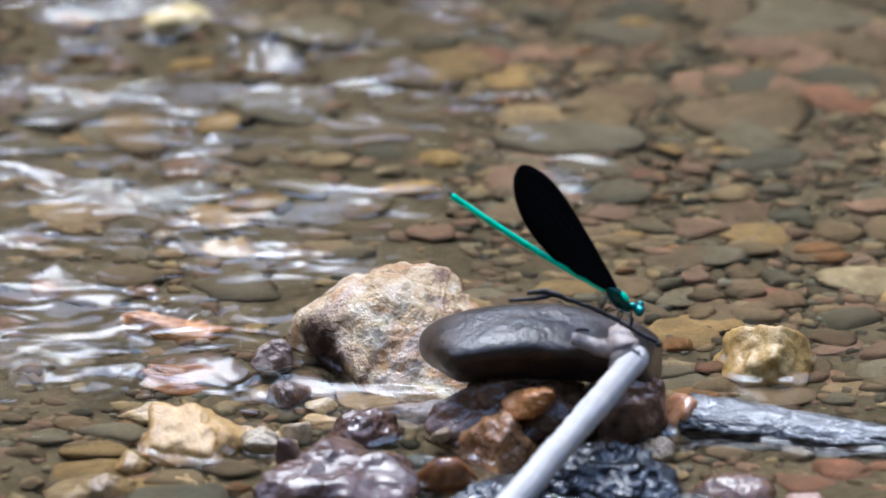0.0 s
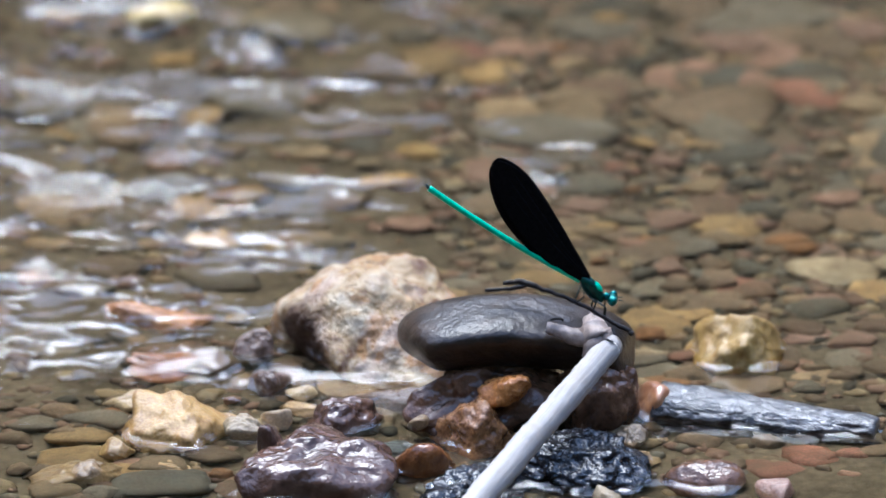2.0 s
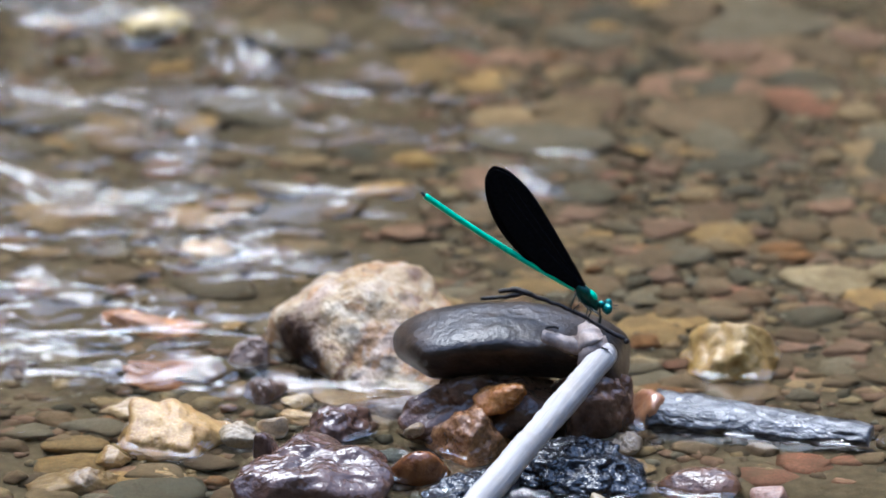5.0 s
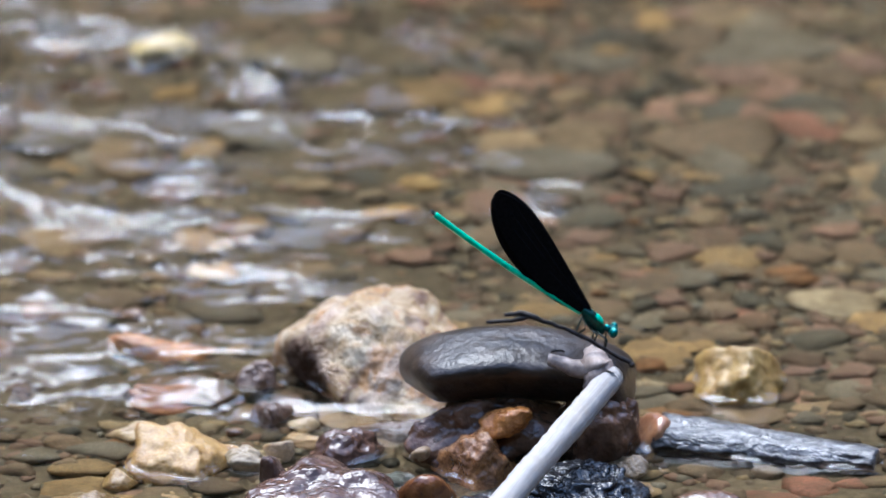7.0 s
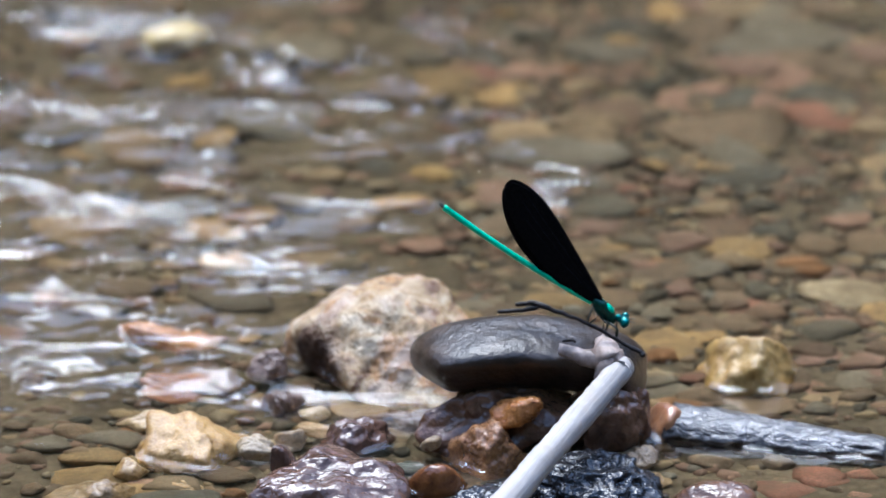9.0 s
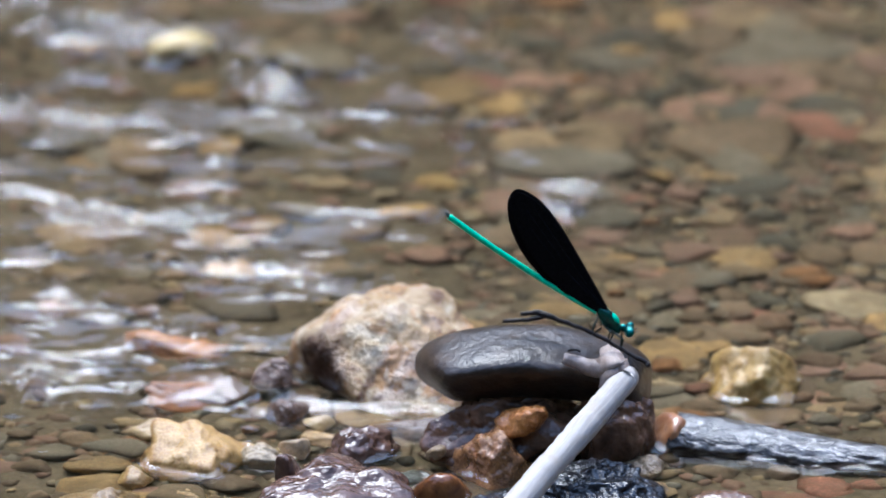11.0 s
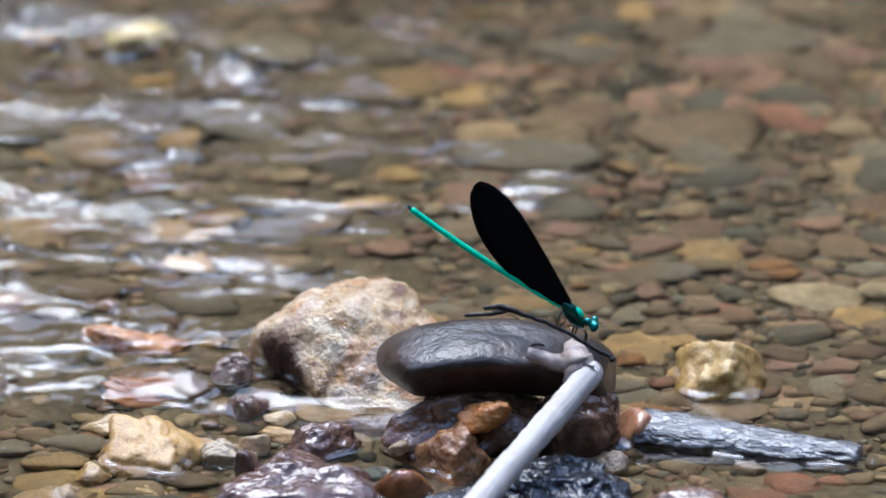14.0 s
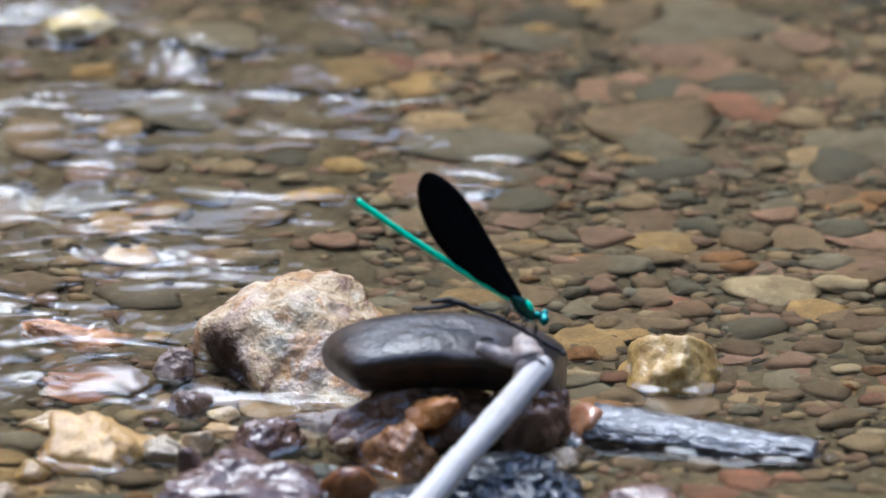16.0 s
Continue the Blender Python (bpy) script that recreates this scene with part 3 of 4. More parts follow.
build_boulder()
build_cobble()
broken_stone((0.0658, -0.0853, 0.0008), (((-0.5, -0.45, 0.74), 6.2), ((0.62, -0.6, 0.5), 7), ((-0.95, -0.1, 0.3), 8.0), ((0.95, -0.2, 0.25), 7.0), ((0.1, 0.6, 0.8), 6),
                                         ((0, 1, 0.2), 7), ((0, 0, -1), 8.5), ((-0.1, -1, 0), 8), ((-0.6, -0.8, -0.1), 9)), "gold", "golden angular stone standing out of shallow water", 3, 1.06)
broken_stone((-0.0535, -0.1262, -0.0006), (((-0.15, -0.35, 0.92), 4.6), ((-0.35, -0.9, 0.25), 6.5), ((0.85, -0.5, 0.15), 7), ((-0.95, 0.1, 0.2), 9.0), ((0, 1, 0.2), 8),
                                          ((0, 0, -1), 8.5), ((0.5, 0, 0.86), 5.6), ((0.1, -1, -0.3), 7.5)), "pale", "pale yellow blocky stone half out of the water", 7, 1.08)
build_rough_rock("rock", (-0.0248, -0.1500, -0.0010), (0.0172, 0.0150, 0.0096), 77, BROWN_ROCK, "broad mauve-brown wet rock awash at the waterline", 4.0, 0.16, 8, 2.2)
build_rough_rock("rock", (-0.0330, -0.1430, 0.0040), (0.0036, 0.0034, 0.0052), 31, BROWN_ROCK, "small dark brown knob on the broad wet rock", 4.0, 0.12, 0, 1.6)
build_rough_rock("rock", (-0.0185, -0.1210, -0.0010), (0.0080, 0.0062, 0.0058), 71, BROWN_ROCK, "small mauve-brown wet rock below the boulder", 4.5, 0.16, 0, 2.0)
build_rough_rock("rock", (0.0140, -0.1195, 0.0026), (0.0210, 0.0100, 0.0100), 91, DARK_ROCK, "dark brown wet rock propping up the cobble", 7.0, 0.22, 12)
build_rough_rock("rock", (0.0345, -0.1205, 0.0030), (0.0092, 0.0085, 0.0108), 92, DARK_ROCK, "dark brown glossy wet rock under the end of the cobble", 5.0, 0.18, 3, 2.0)
build_rough_rock("rock", (0.0290, -0.1465, -0.0010), (0.0172, 0.0135, 0.0084), 63, BLACK_ROCK, "rough black wet rock glistening at the waterline", 5.0, 0.22, -6, 2.8)
build_rough_rock("rock", (0.0090, -0.1560, -0.0030), (0.0150, 0.0110, 0.0060), 66, BLACK_ROCK, "low black wet rock glistening at the waterline", 5.0, 0.25, 20)
broken_stone((0.0098, -0.1322, 0.0022), (((-0.2, -0.6, 0.77), 6.2), ((0.55, -0.8, 0.2), 4.8), ((-0.75, -0.6, 0.2), 5.2), ((0.8, 0.1, 0.5), 5.4), ((0, 1, 0), 6.5), ((0, 0, -1), 8.0),
                                         ((-0.5, 0.2, 0.85), 7.2)), "amber", "rust-brown angular wet stone under the cobble", 17, 0.9, 12, 0.2)
build_rough_rock("rock", (-0.0022, -0.1440, 0.0000), (0.0070, 0.0058, 0.0060), 15, RUST_ROCK, "rust-brown smooth wet rock wedged among others", 4.0, 0.1, 5, 1.4)
build_rough_rock("rock", (0.0565, -0.1525, -0.0014), (0.0086, 0.0062, 0.0052), 18, DARK_ROCK, "oval dark brown wet rock with a glossy back", 3.0, 0.07, -16, 1.3)
build_white_stick()
build_wet_wood()
build_twig()
build_scrap()


# ---------------------------------------------------------------- the damselfly
PITCH = 32.3
FLY = new("damselfly")
FLY.matrix_world = pose(0.0335, -0.1150, 0.0279, 0, PITCH, 0)  # x towards the head, z its back
tagged(FLY, "metallic green damselfly with black wings perched on a twig", "damselfly")


def build_fly():
    segs = 10
    x = -0.0028
    lengths = [0.0025, 0.0044, 0.0049, 0.0049, 0.0048, 0.0047, 0.0041, 0.0035, 0.0025, 0.0015]
    abdomen = new("abdomen")
    abdomen.parent = FLY
    for i, ln in enumerate(lengths):
        r = 0.00064 if i < 7 else 0.00066
        bend = [0.0007 * math.sin((-(x - ln * k / 5)) / 0.042 * math.pi) for k in range(6)]
        pts = [(x - ln * k / 5, 0, -bend[k]) for k in range(6)]
        bm = tube(pts, [r, r, r, r, r, r], 14, i in (0, segs - 1))
        part("segment", bm, GREEN, abdomen)
        x -= ln
    for side in (-1, 1):
        part("tail_clasper", tube([(x, side * 0.0003, 0), (x - 0.0008, side * 0.0006, 0.0001), (x - 0.0013, side * 0.0003, 0)], [0.0002, 0.0002, 0.0001], 8), DARK_CUTICLE, abdomen)
    part("thorax", ellipsoid((0.0004, 0, -0.0004), (0.0038, 0.0015, 0.0017), (0, 22, 0), 4), DEEP_GREEN, FLY, "dark metallic green thorax")
    part("shoulder", ellipsoid((0.0010, 0, 0.0006), (0.0017, 0.0011, 0.0008), (0, 16, 0)), GREEN, FLY, "bright green top of the thorax")
    part("neck", ellipsoid((0.0040, 0, -0.0002), (0.0010, 0.0008, 0.0008), (0, 10, 0)), TEAL, FLY)
    head = part("head", ellipsoid((0.0053, 0, -0.0002), (0.0011, 0.0019, 0.0012), (0, 15, 0)), TEAL, FLY, "teal head")
    for side in (-1, 1):
        part("eye", ellipsoid((0.0053, side * 0.0017, 0.0001), (0.0009, 0.0009, 0.0011)), TEAL, head)
        part("antenna", tube([(0.0062, side * 0.0007, 0.0006), (0.0074, side * 0.0011, 0.0012)], [0.00012, 0.00005], 6), DARK_CUTICLE, head)
    feet = ((0.0062, -0.0050), (0.0028, -0.0047), (-0.0014, -0.0040))
    for i, (fx, fz) in enumerate(feet):
        for side in (-1, 1):
            hip = (0.0016 - 0.0012 * i, side * 0.0011, -0.0016)
            knee = (fx * 0.6 + hip[0] * 0.4, side * (0.0038 + 0.0006 * i), -0.0012)
            foot = (fx, side * 0.0012 - 0.0015, fz)
            part("leg", tube([hip, knee, foot], [0.00026, 0.0002, 0.00015], 8), DARK_CUTICLE, FLY, "thin black leg")


def wing_mesh(length, width):
    """A broad rounded wing along -x with its rear edge towards +z, thin but solid, with raised veins."""
    bm = bmesh.new()
    n, k = 40, 13
    grid = [[], []]
    for i in range(n + 1):
        t = (1 - math.cos(math.pi * i / n)) / 2
        # nearly straight front edge, a broad belly towards the abdomen, a blunt rounded end
        arch = math.sin(math.pi * min(0.9995, max(0.012, t)) ** 1.55)
        front, rear = width * (0.07 + 0.08 * t) * arch ** 0.34, -width * (0.86 - 0.05 * t) * arch ** 0.34
        shift = -0.3 * width * t ** 8
        front, rear = front + shift, rear + shift * (1 - arch ** 0.34)
        half, mid = (front - rear) / 2, (front + rear) / 2
        for side in (0, 1):
            row = []
            for j in range(k):
                c = -1 + 2 * j / (k - 1)
                corr = 0.00009 * (1 if j % 2 else -1) * math.sin(math.pi * t)
                y = corr + (0.00006 if side else -0.00006) * (1 if abs(c) < 1 else 0)
                row.append(bm.verts.new((-length * t, y, mid + half * c)))
            grid[side].append(row)
    for side in (0, 1):
        for a, b in zip(grid[side], grid[side][1:]):
            for j in range(k - 1):
                q = (a[j], a[j + 1], b[j + 1], b[j])
                bm.faces.new(q if side else q[::-1])
    bmesh.ops.remove_doubles(bm, verts=bm.verts, dist=0.00002)
    return bm


def build_wings():
    made = []
    for name, at, length, width, side in (("forewing", (-0.0006, 0.0006, 0.0012), 0.0336, 0.0095, 1), ("forewing", (-0.0006, -0.0006, 0.0012), 0.0336, 0.0095, -1),
                                          ("hindwing", (-0.0024, 0.0004, 0.0010), 0.0315, 0.0096, 1), ("hindwing", (-0.0024, -0.0004, 0.0010), 0.0315, 0.0096, -1)):
        wing = part(name, wing_mesh(length, width), WING, FLY, "broad sooty black wing")
        for z0, z1 in ((-0.0004, -0.0050), (-0.0003, -0.0032), (-0.0002, -0.0014)):
            pts = [(-length * t, 0.0, (z0 + (z1 - z0) * math.sin(t * 1.7)) * (width / 0.0104)) for t in np.linspace(0.02, 0.86, 12)]
            part("vein", tube(pts, np.linspace(0.00018, 0.00008, 12), 6), VEIN, wing)
        made.append((wing, at, side, name))
    return made


build_fly()
WINGS = build_wings()


# ---------------------------------------------------------------- stones of the stream, one by one
stone(0.0791, 0.1168, -0.0046, 0.0181, 0.0154, 0.0034, "grey", "large flat olive-grey stone lying on the stream bed")
stone(0.0409, 0.1173, -0.0027, 0.0045, 0.0038, 0.0015, "ochre", "small ochre yellow stone lying on the stream bed")
stone(0.0297, 0.0998, -0.0027, 0.0027, 0.0023, 0.0015, "rust", "small rusty orange stone lying on the stream bed")
stone(0.0344, 0.0709, -0.0037, 0.0113, 0.0096, 0.0025, "tan", "flat tan stone lying on the stream bed")
stone(0.0259, 0.0481, -0.0037, 0.0174, 0.0116, 0.0025, "grey", "large flat olive-grey stone lying on the stream bed")
stone(0.0114, 0.0688, -0.0033, 0.0024, 0.0021, 0.0021, "red", "small brick-red stone lying on the stream bed")
stone(0.0613, 0.0865, -0.0021, 0.0049, 0.0039, 0.0009, "salmon", "small salmon pink stone lying on the stream bed")
# this dark stone stands in for a patch of shadow between the slabs
stone(0.0479, 0.0896, -0.0046, 0.0045, 0.0038, 0.0034, "slate", "small dark slate-grey stone lying on the stream bed")
stone(0.0864, 0.0836, -0.0027, 0.0103, 0.0068, 0.0015, "slate", "flat dark slate-grey stone lying on the stream bed")
stone(0.0974, 0.0620, -0.0037, 0.0062, 0.0053, 0.0025, "tan", "small tan stone lying on the stream bed")
stone(0.0904, 0.0711, -0.0019, 0.0041, 0.0031, 0.0007, "tan", "small tan stone lying on the stream bed")
stone(0.0621, 0.0618, -0.0046, 0.0160, 0.0136, 0.0034, "brown", "large flat dull brown stone lying on the stream bed")
stone(0.0471, 0.0396, -0.0024, 0.0036, 0.0031, 0.0012, "ochre", "small ochre yellow stone lying on the stream bed")
stone(0.0352, 0.0151, -0.0029, 0.0109, 0.0076, 0.0017, "slate", "flat dark slate-grey stone lying on the stream bed")
stone(0.0453, 0.0119, -0.0029, 0.0030, 0.0026, 0.0017, "rust", "small rusty orange stone lying on the stream bed")
stone(0.0597, 0.0135, -0.0030, 0.0057, 0.0048, 0.0018, "tan", "small tan stone lying on the stream bed")
stone(0.0708, 0.0177, -0.0032, 0.0031, 0.0026, 0.0020, "grey", "small olive-grey stone lying on the stream bed")
stone(0.0632, 0.0376, -0.0019, 0.0044, 0.0034, 0.0007, "tan", "small tan stone lying on the stream bed")
stone(0.0811, 0.0344, -0.0028, 0.0035, 0.0030, 0.0016, "salmon", "small salmon pink stone lying on the stream bed")
stone(0.0892, 0.0350, -0.0022, 0.0040, 0.0034, 0.0010, "tan", "small tan stone lying on the stream bed")
stone(0.0519, 0.0280, -0.0021, 0.0044, 0.0037, 0.0009, "salmon", "small salmon pink stone lying on the stream bed")
stone(0.0146, 0.1348, -0.0029, 0.0032, 0.0027, 0.0017, "ochre", "small ochre yellow stone lying on the stream bed")
stone(0.0198, 0.1219, -0.0023, 0.0068, 0.0050, 0.0011, "slate", "small dark slate-grey stone lying on the stream bed")
stone(0.0484, 0.1482, -0.0026, 0.0023, 0.0019, 0.0014, "ochre", "small ochre yellow stone lying on the stream bed")
stone(0.0948, 0.1398, -0.0030, 0.0027, 0.0023, 0.0018, "cream", "small cream stone lying on the stream bed")
stone(0.0088, 0.1183, -0.0024, 0.0036, 0.0031, 0.0012, "tan", "small tan stone lying on the stream bed")
stone(0.0309, 0.0878, -0.0021, 0.0067, 0.0039, 0.0009, "tan", "small tan stone lying on the stream bed")
stone(0.0070, 0.0884, -0.0033, 0.0045, 0.0038, 0.0021, "mauve", "small mauve-brown stone lying on the stream bed")
stone(0.0860, -0.1348, -0.0046, 0.0059, 0.0050, 0.0034, "red", "small brick-red stone lying on the stream bed")
stone(0.0350, -0.0122, -0.0036, 0.0063, 0.0053, 0.0024, "tan", "small tan stone lying on the stream bed")
stone(0.0449, -0.0360, -0.0046, 0.0043, 0.0036, 0.0034, "slate", "small dark slate-grey stone lying on the stream bed")
stone(0.0560, -0.0222, -0.0024, 0.0069, 0.0056, 0.0012, "grey", "small olive-grey stone lying on the stream bed")
stone(0.0516, -0.0337, -0.0024, 0.0039, 0.0033, 0.0012, "salmon", "small salmon pink stone lying on the stream bed")
stone(0.0533, -0.0534, -0.0023, 0.0042, 0.0036, 0.0011, "tan", "small tan stone lying on the stream bed")
stone(0.0695, -0.0342, -0.0025, 0.0047, 0.0040, 0.0013, "slate", "small dark slate-grey stone lying on the stream bed")
stone(0.0538, -0.0061, -0.0029, 0.0069, 0.0059, 0.0017, "salmon", "small salmon pink stone lying on the stream bed")
stone(0.0628, -0.0159, -0.0021, 0.0043, 0.0037, 0.0009, "tan", "small tan stone lying on the stream bed")
stone(0.0778, -0.0180, -0.0033, 0.0052, 0.0044, 0.0021, "rust", "small rusty orange stone lying on the stream bed")
stone(0.0829, -0.0568, -0.0043, 0.0076, 0.0065, 0.0031, "slate", "flat dark slate-grey stone lying on the stream bed")
stone(0.0794, -0.0684, -0.0034, 0.0053, 0.0045, 0.0022, "mauve", "small mauve-brown stone lying on the stream bed")
stone(0.0898, -0.0752, -0.0029, 0.0056, 0.0048, 0.0017, "salmon", "small salmon pink stone lying on the stream bed")
stone(0.0632, -0.0531, -0.0032, 0.0055, 0.0047, 0.0020, "brown", "small dull brown stone lying on the stream bed")
stone(0.0675, -0.0934, -0.0026, 0.0025, 0.0021, 0.0014, "cream", "small cream stone lying on the stream bed")
stone(0.0466, -0.0703, -0.0036, 0.0040, 0.0034, 0.0024, "rust", "small rusty orange stone lying on the stream bed")
stone(0.0467, -0.0830, -0.0020, 0.0044, 0.0037, 0.0008, "cream", "small cream stone lying on the stream bed")
stone(0.0453, -0.0866, -0.0023, 0.0046, 0.0039, 0.0011, "grey", "small olive-grey stone lying on the stream bed")
stone(0.0547, -0.0823, -0.0029, 0.0050, 0.0043, 0.0017, "red", "small brick-red stone lying on the stream bed")
stone(0.0549, -0.0939, -0.0021, 0.0059, 0.0041, 0.0009, "brown", "small dull brown stone lying on the stream bed")
stone(0.0743, -0.0890, -0.0045, 0.0040, 0.0034, 0.0033, "mauve", "small mauve-brown stone lying on the stream bed")
stone(0.0883, -0.0925, -0.0030, 0.0038, 0.0032, 0.0018, "brown", "small dull brown stone lying on the stream bed")
stone(0.0463, -0.1214, -0.0026, 0.0025, 0.0021, 0.0014, "tan", "small tan stone lying on the stream bed")
stone(0.0814, -0.0903, -0.0037, 0.0034, 0.0028, 0.0025, "brown", "small dull brown stone lying on the stream bed")
stone(0.0462, -0.0563, -0.0032, 0.0025, 0.0022, 0.0020, "brown", "small dull brown stone lying on the stream bed")
stone(0.0364, -0.0300, -0.0026, 0.0024, 0.0020, 0.0014, "rust", "small rusty orange stone lying on the stream bed")
stone(0.0534, -0.0440, -0.0019, 0.0047, 0.0033, 0.0007, "brown", "small dull brown stone lying on the stream bed")
stone(0.0612, -0.0318, -0.0027, 0.0039, 0.0033, 0.0015, "brown", "small dull brown stone lying on the stream bed")
stone(0.0419, -0.0164, -0.0021, 0.0052, 0.0042, 0.0009, "brown", "small dull brown stone lying on the stream bed")
stone(0.0630, -0.0436, -0.0018, 0.0034, 0.0028, 0.0006, "mauve", "small mauve-brown stone lying on the stream bed")
stone(0.0789, -0.1391, -0.0039, 0.0057, 0.0048, 0.0027, "red", "small brick-red stone lying on the stream bed")
stone(0.0869, -0.1478, -0.0024, 0.0028, 0.0024, 0.0012, "salmon", "small salmon pink stone lying on the stream bed")
stone(0.0625, -0.1428, -0.0030, 0.0037, 0.0031, 0.0018, "brown", "small dull brown stone lying on the stream bed")
stone(0.0818, -0.1456, -0.0024, 0.0024, 0.0021, 0.0012, "brown", "small dull brown stone lying on the stream bed")
stone(0.0696, -0.1303, -0.0025, 0.0041, 0.0035, 0.0013, "brown", "small dull brown stone lying on the stream bed")
stone(0.0919, -0.1352, -0.0029, 0.0042, 0.0036, 0.0017, "brown", "small dull brown stone lying on the stream bed")
stone(-0.0374, -0.1207, -0.0032, 0.0055, 0.0047, 0.0020, "cream", "small cream stone lying on the stream bed")
stone(-0.0750, -0.1362, -0.0046, 0.0088, 0.0075, 0.0034, "ochre", "flat ochre yellow stone lying on the stream bed")
stone(-0.0660, -0.1316, -0.0031, 0.0034, 0.0028, 0.0019, "ochre", "small ochre yellow stone lying on the stream bed")
stone(-0.0566, -0.1403, -0.0023, 0.0063, 0.0051, 0.0011, "tan", "small tan stone lying on the stream bed")
stone(-0.0568, -0.1500, -0.0028, 0.0108, 0.0074, 0.0016, "slate", "flat dark slate-grey stone lying on the stream bed")
stone(-0.0701, -0.1163, -0.0040, 0.0078, 0.0066, 0.0028, "grey", "flat olive-grey stone lying on the stream bed")
stone(-0.0841, -0.1181, -0.0044, 0.0057, 0.0049, 0.0032, "grey", "small olive-grey stone lying on the stream bed")
stone(-0.0623, -0.1055, -0.0029, 0.0062, 0.0053, 0.0017, "tan", "small tan stone lying on the stream bed")
stone(-0.0461, -0.0382, -0.0046, 0.0102, 0.0086, 0.0034, "grey", "flat olive-grey stone lying on the stream bed")
stone(-0.0547, -0.0835, -0.0031, 0.0129, 0.0085, 0.0019, "mauve", "flat mauve-brown stone lying on the stream bed")
stone(-0.0272, -0.1016, -0.0027, 0.0019, 0.0016, 0.0015, "cream", "small cream stone lying on the stream bed")
stone(-0.0421, -0.1063, -0.0030, 0.0018, 0.0015, 0.0018, "salmon", "small salmon pink stone lying on the stream bed")
stone(-0.0287, -0.1101, -0.0024, 0.0035, 0.0030, 0.0012, "ochre", "small ochre yellow stone lying on the stream bed")
stone(-0.0802, -0.0441, -0.0044, 0.0046, 0.0039, 0.0032, "brown", "small dull brown stone lying on the stream bed")
stone(-0.0775, -0.1223, -0.0025, 0.0033, 0.0028, 0.0013, "brown", "small dull brown stone lying on the stream bed")
stone(-0.0458, -0.1348, -0.0030, 0.0061, 0.0052, 0.0018, "brown", "small dull brown stone lying on the stream bed")
stone(-0.0861, -0.1426, -0.0038, 0.0028, 0.0024, 0.0026, "brown", "small dull brown stone lying on the stream bed")
stone(-0.0782, -0.1538, -0.0026, 0.0057, 0.0048, 0.0014, "tan", "small tan stone lying on the stream bed")
stone(-0.0440, -0.1457, -0.0031, 0.0028, 0.0024, 0.0019, "rust", "small rusty orange stone lying on the stream bed")
stone(-0.0687, -0.1549, -0.0025, 0.0041, 0.0034, 0.0013, "grey", "small olive-grey stone lying on the stream bed")
stone(-0.0392, 0.0686, -0.0046, 0.0151, 0.0128, 0.0034, "grey", "large flat olive-grey stone lying on the stream bed")
stone(-0.0861, 0.0636, -0.0034, 0.0120, 0.0102, 0.0022, "grey", "flat olive-grey stone lying on the stream bed")
stone(-0.0715, 0.0565, -0.0046, 0.0073, 0.0062, 0.0034, "tan", "flat tan stone lying on the stream bed")
stone(-0.0244, 0.1390, -0.0040, 0.0062, 0.0052, 0.0028, "salmon", "small salmon pink stone lying on the stream bed")
stone(-0.0354, 0.1134, -0.0036, 0.0154, 0.0109, 0.0024, "grey", "large flat olive-grey stone lying on the stream bed")
stone(-0.0033, 0.0353, -0.0030, 0.0057, 0.0049, 0.0018, "pale", "small pale yellow stone lying on the stream bed")
stone(-0.0092, 0.0174, -0.0021, 0.0070, 0.0035, 0.0009, "ochre", "small ochre yellow stone lying on the stream bed")
stone(-0.0267, 0.0339, -0.0026, 0.0057, 0.0048, 0.0014, "tan", "small tan stone lying on the stream bed")
stone(-0.0139, 0.0274, -0.0021, 0.0035, 0.0030, 0.0009, "cream", "small cream stone lying on the stream bed")
stone(-0.0848, 0.1192, -0.0027, 0.0054, 0.0046, 0.0015, "ochre", "small ochre yellow stone lying on the stream bed")
stone(-0.0587, 0.0144, -0.0040, 0.0078, 0.0067, 0.0028, "slate", "flat dark slate-grey stone lying on the stream bed")
stone(-0.0099, 0.0865, -0.0038, 0.0089, 0.0076, 0.0026, "brown", "flat dull brown stone lying on the stream bed")
stone(-0.0410, 0.1349, -0.0030, 0.0073, 0.0062, 0.0018, "brown", "flat dull brown stone lying on the stream bed")
stone(-0.0038, 0.1049, -0.0024, 0.0054, 0.0046, 0.0012, "slate", "small dark slate-grey stone lying on the stream bed")
stone(-0.0578, 0.0899, -0.0043, 0.0054, 0.0046, 0.0031, "ochre", "small ochre yellow stone lying on the stream bed")
stone(-0.0833, 0.0986, -0.0027, 0.0027, 0.0023, 0.0015, "rust", "small rusty orange stone lying on the stream bed")
stone(-0.0876, 0.0432, -0.0035, 0.0070, 0.0060, 0.0023, "grey", "small olive-grey stone lying on the stream bed")
stone(-0.0329, 0.0170, -0.0025, 0.0065, 0.0056, 0.0013, "grey", "small olive-grey stone lying on the stream bed")
stone(-0.0455, 0.0357, -0.0029, 0.0053, 0.0045, 0.0017, "brown", "small dull brown stone lying on the stream bed")
stone(-0.0189, 0.0066, -0.0022, 0.0061, 0.0048, 0.0010, "brown", "small dull brown stone lying on the stream bed")
stone(-0.0400, 0.0092, -0.0026, 0.0043, 0.0037, 0.0014, "tan", "small tan stone lying on the stream bed")
stone(-0.1013, 0.1523, -0.0030, 0.0023, 0.0019, 0.0018, "rust", "small rusty orange stone lying on the stream bed")
stone(-0.0804, 0.1518, -0.0024, 0.0055, 0.0047, 0.0012, "tan", "small tan stone lying on the stream bed")
stone(-0.0157, 0.0468, -0.0025, 0.0071, 0.0058, 0.0013, "brown", "small dull brown stone lying on the stream bed")
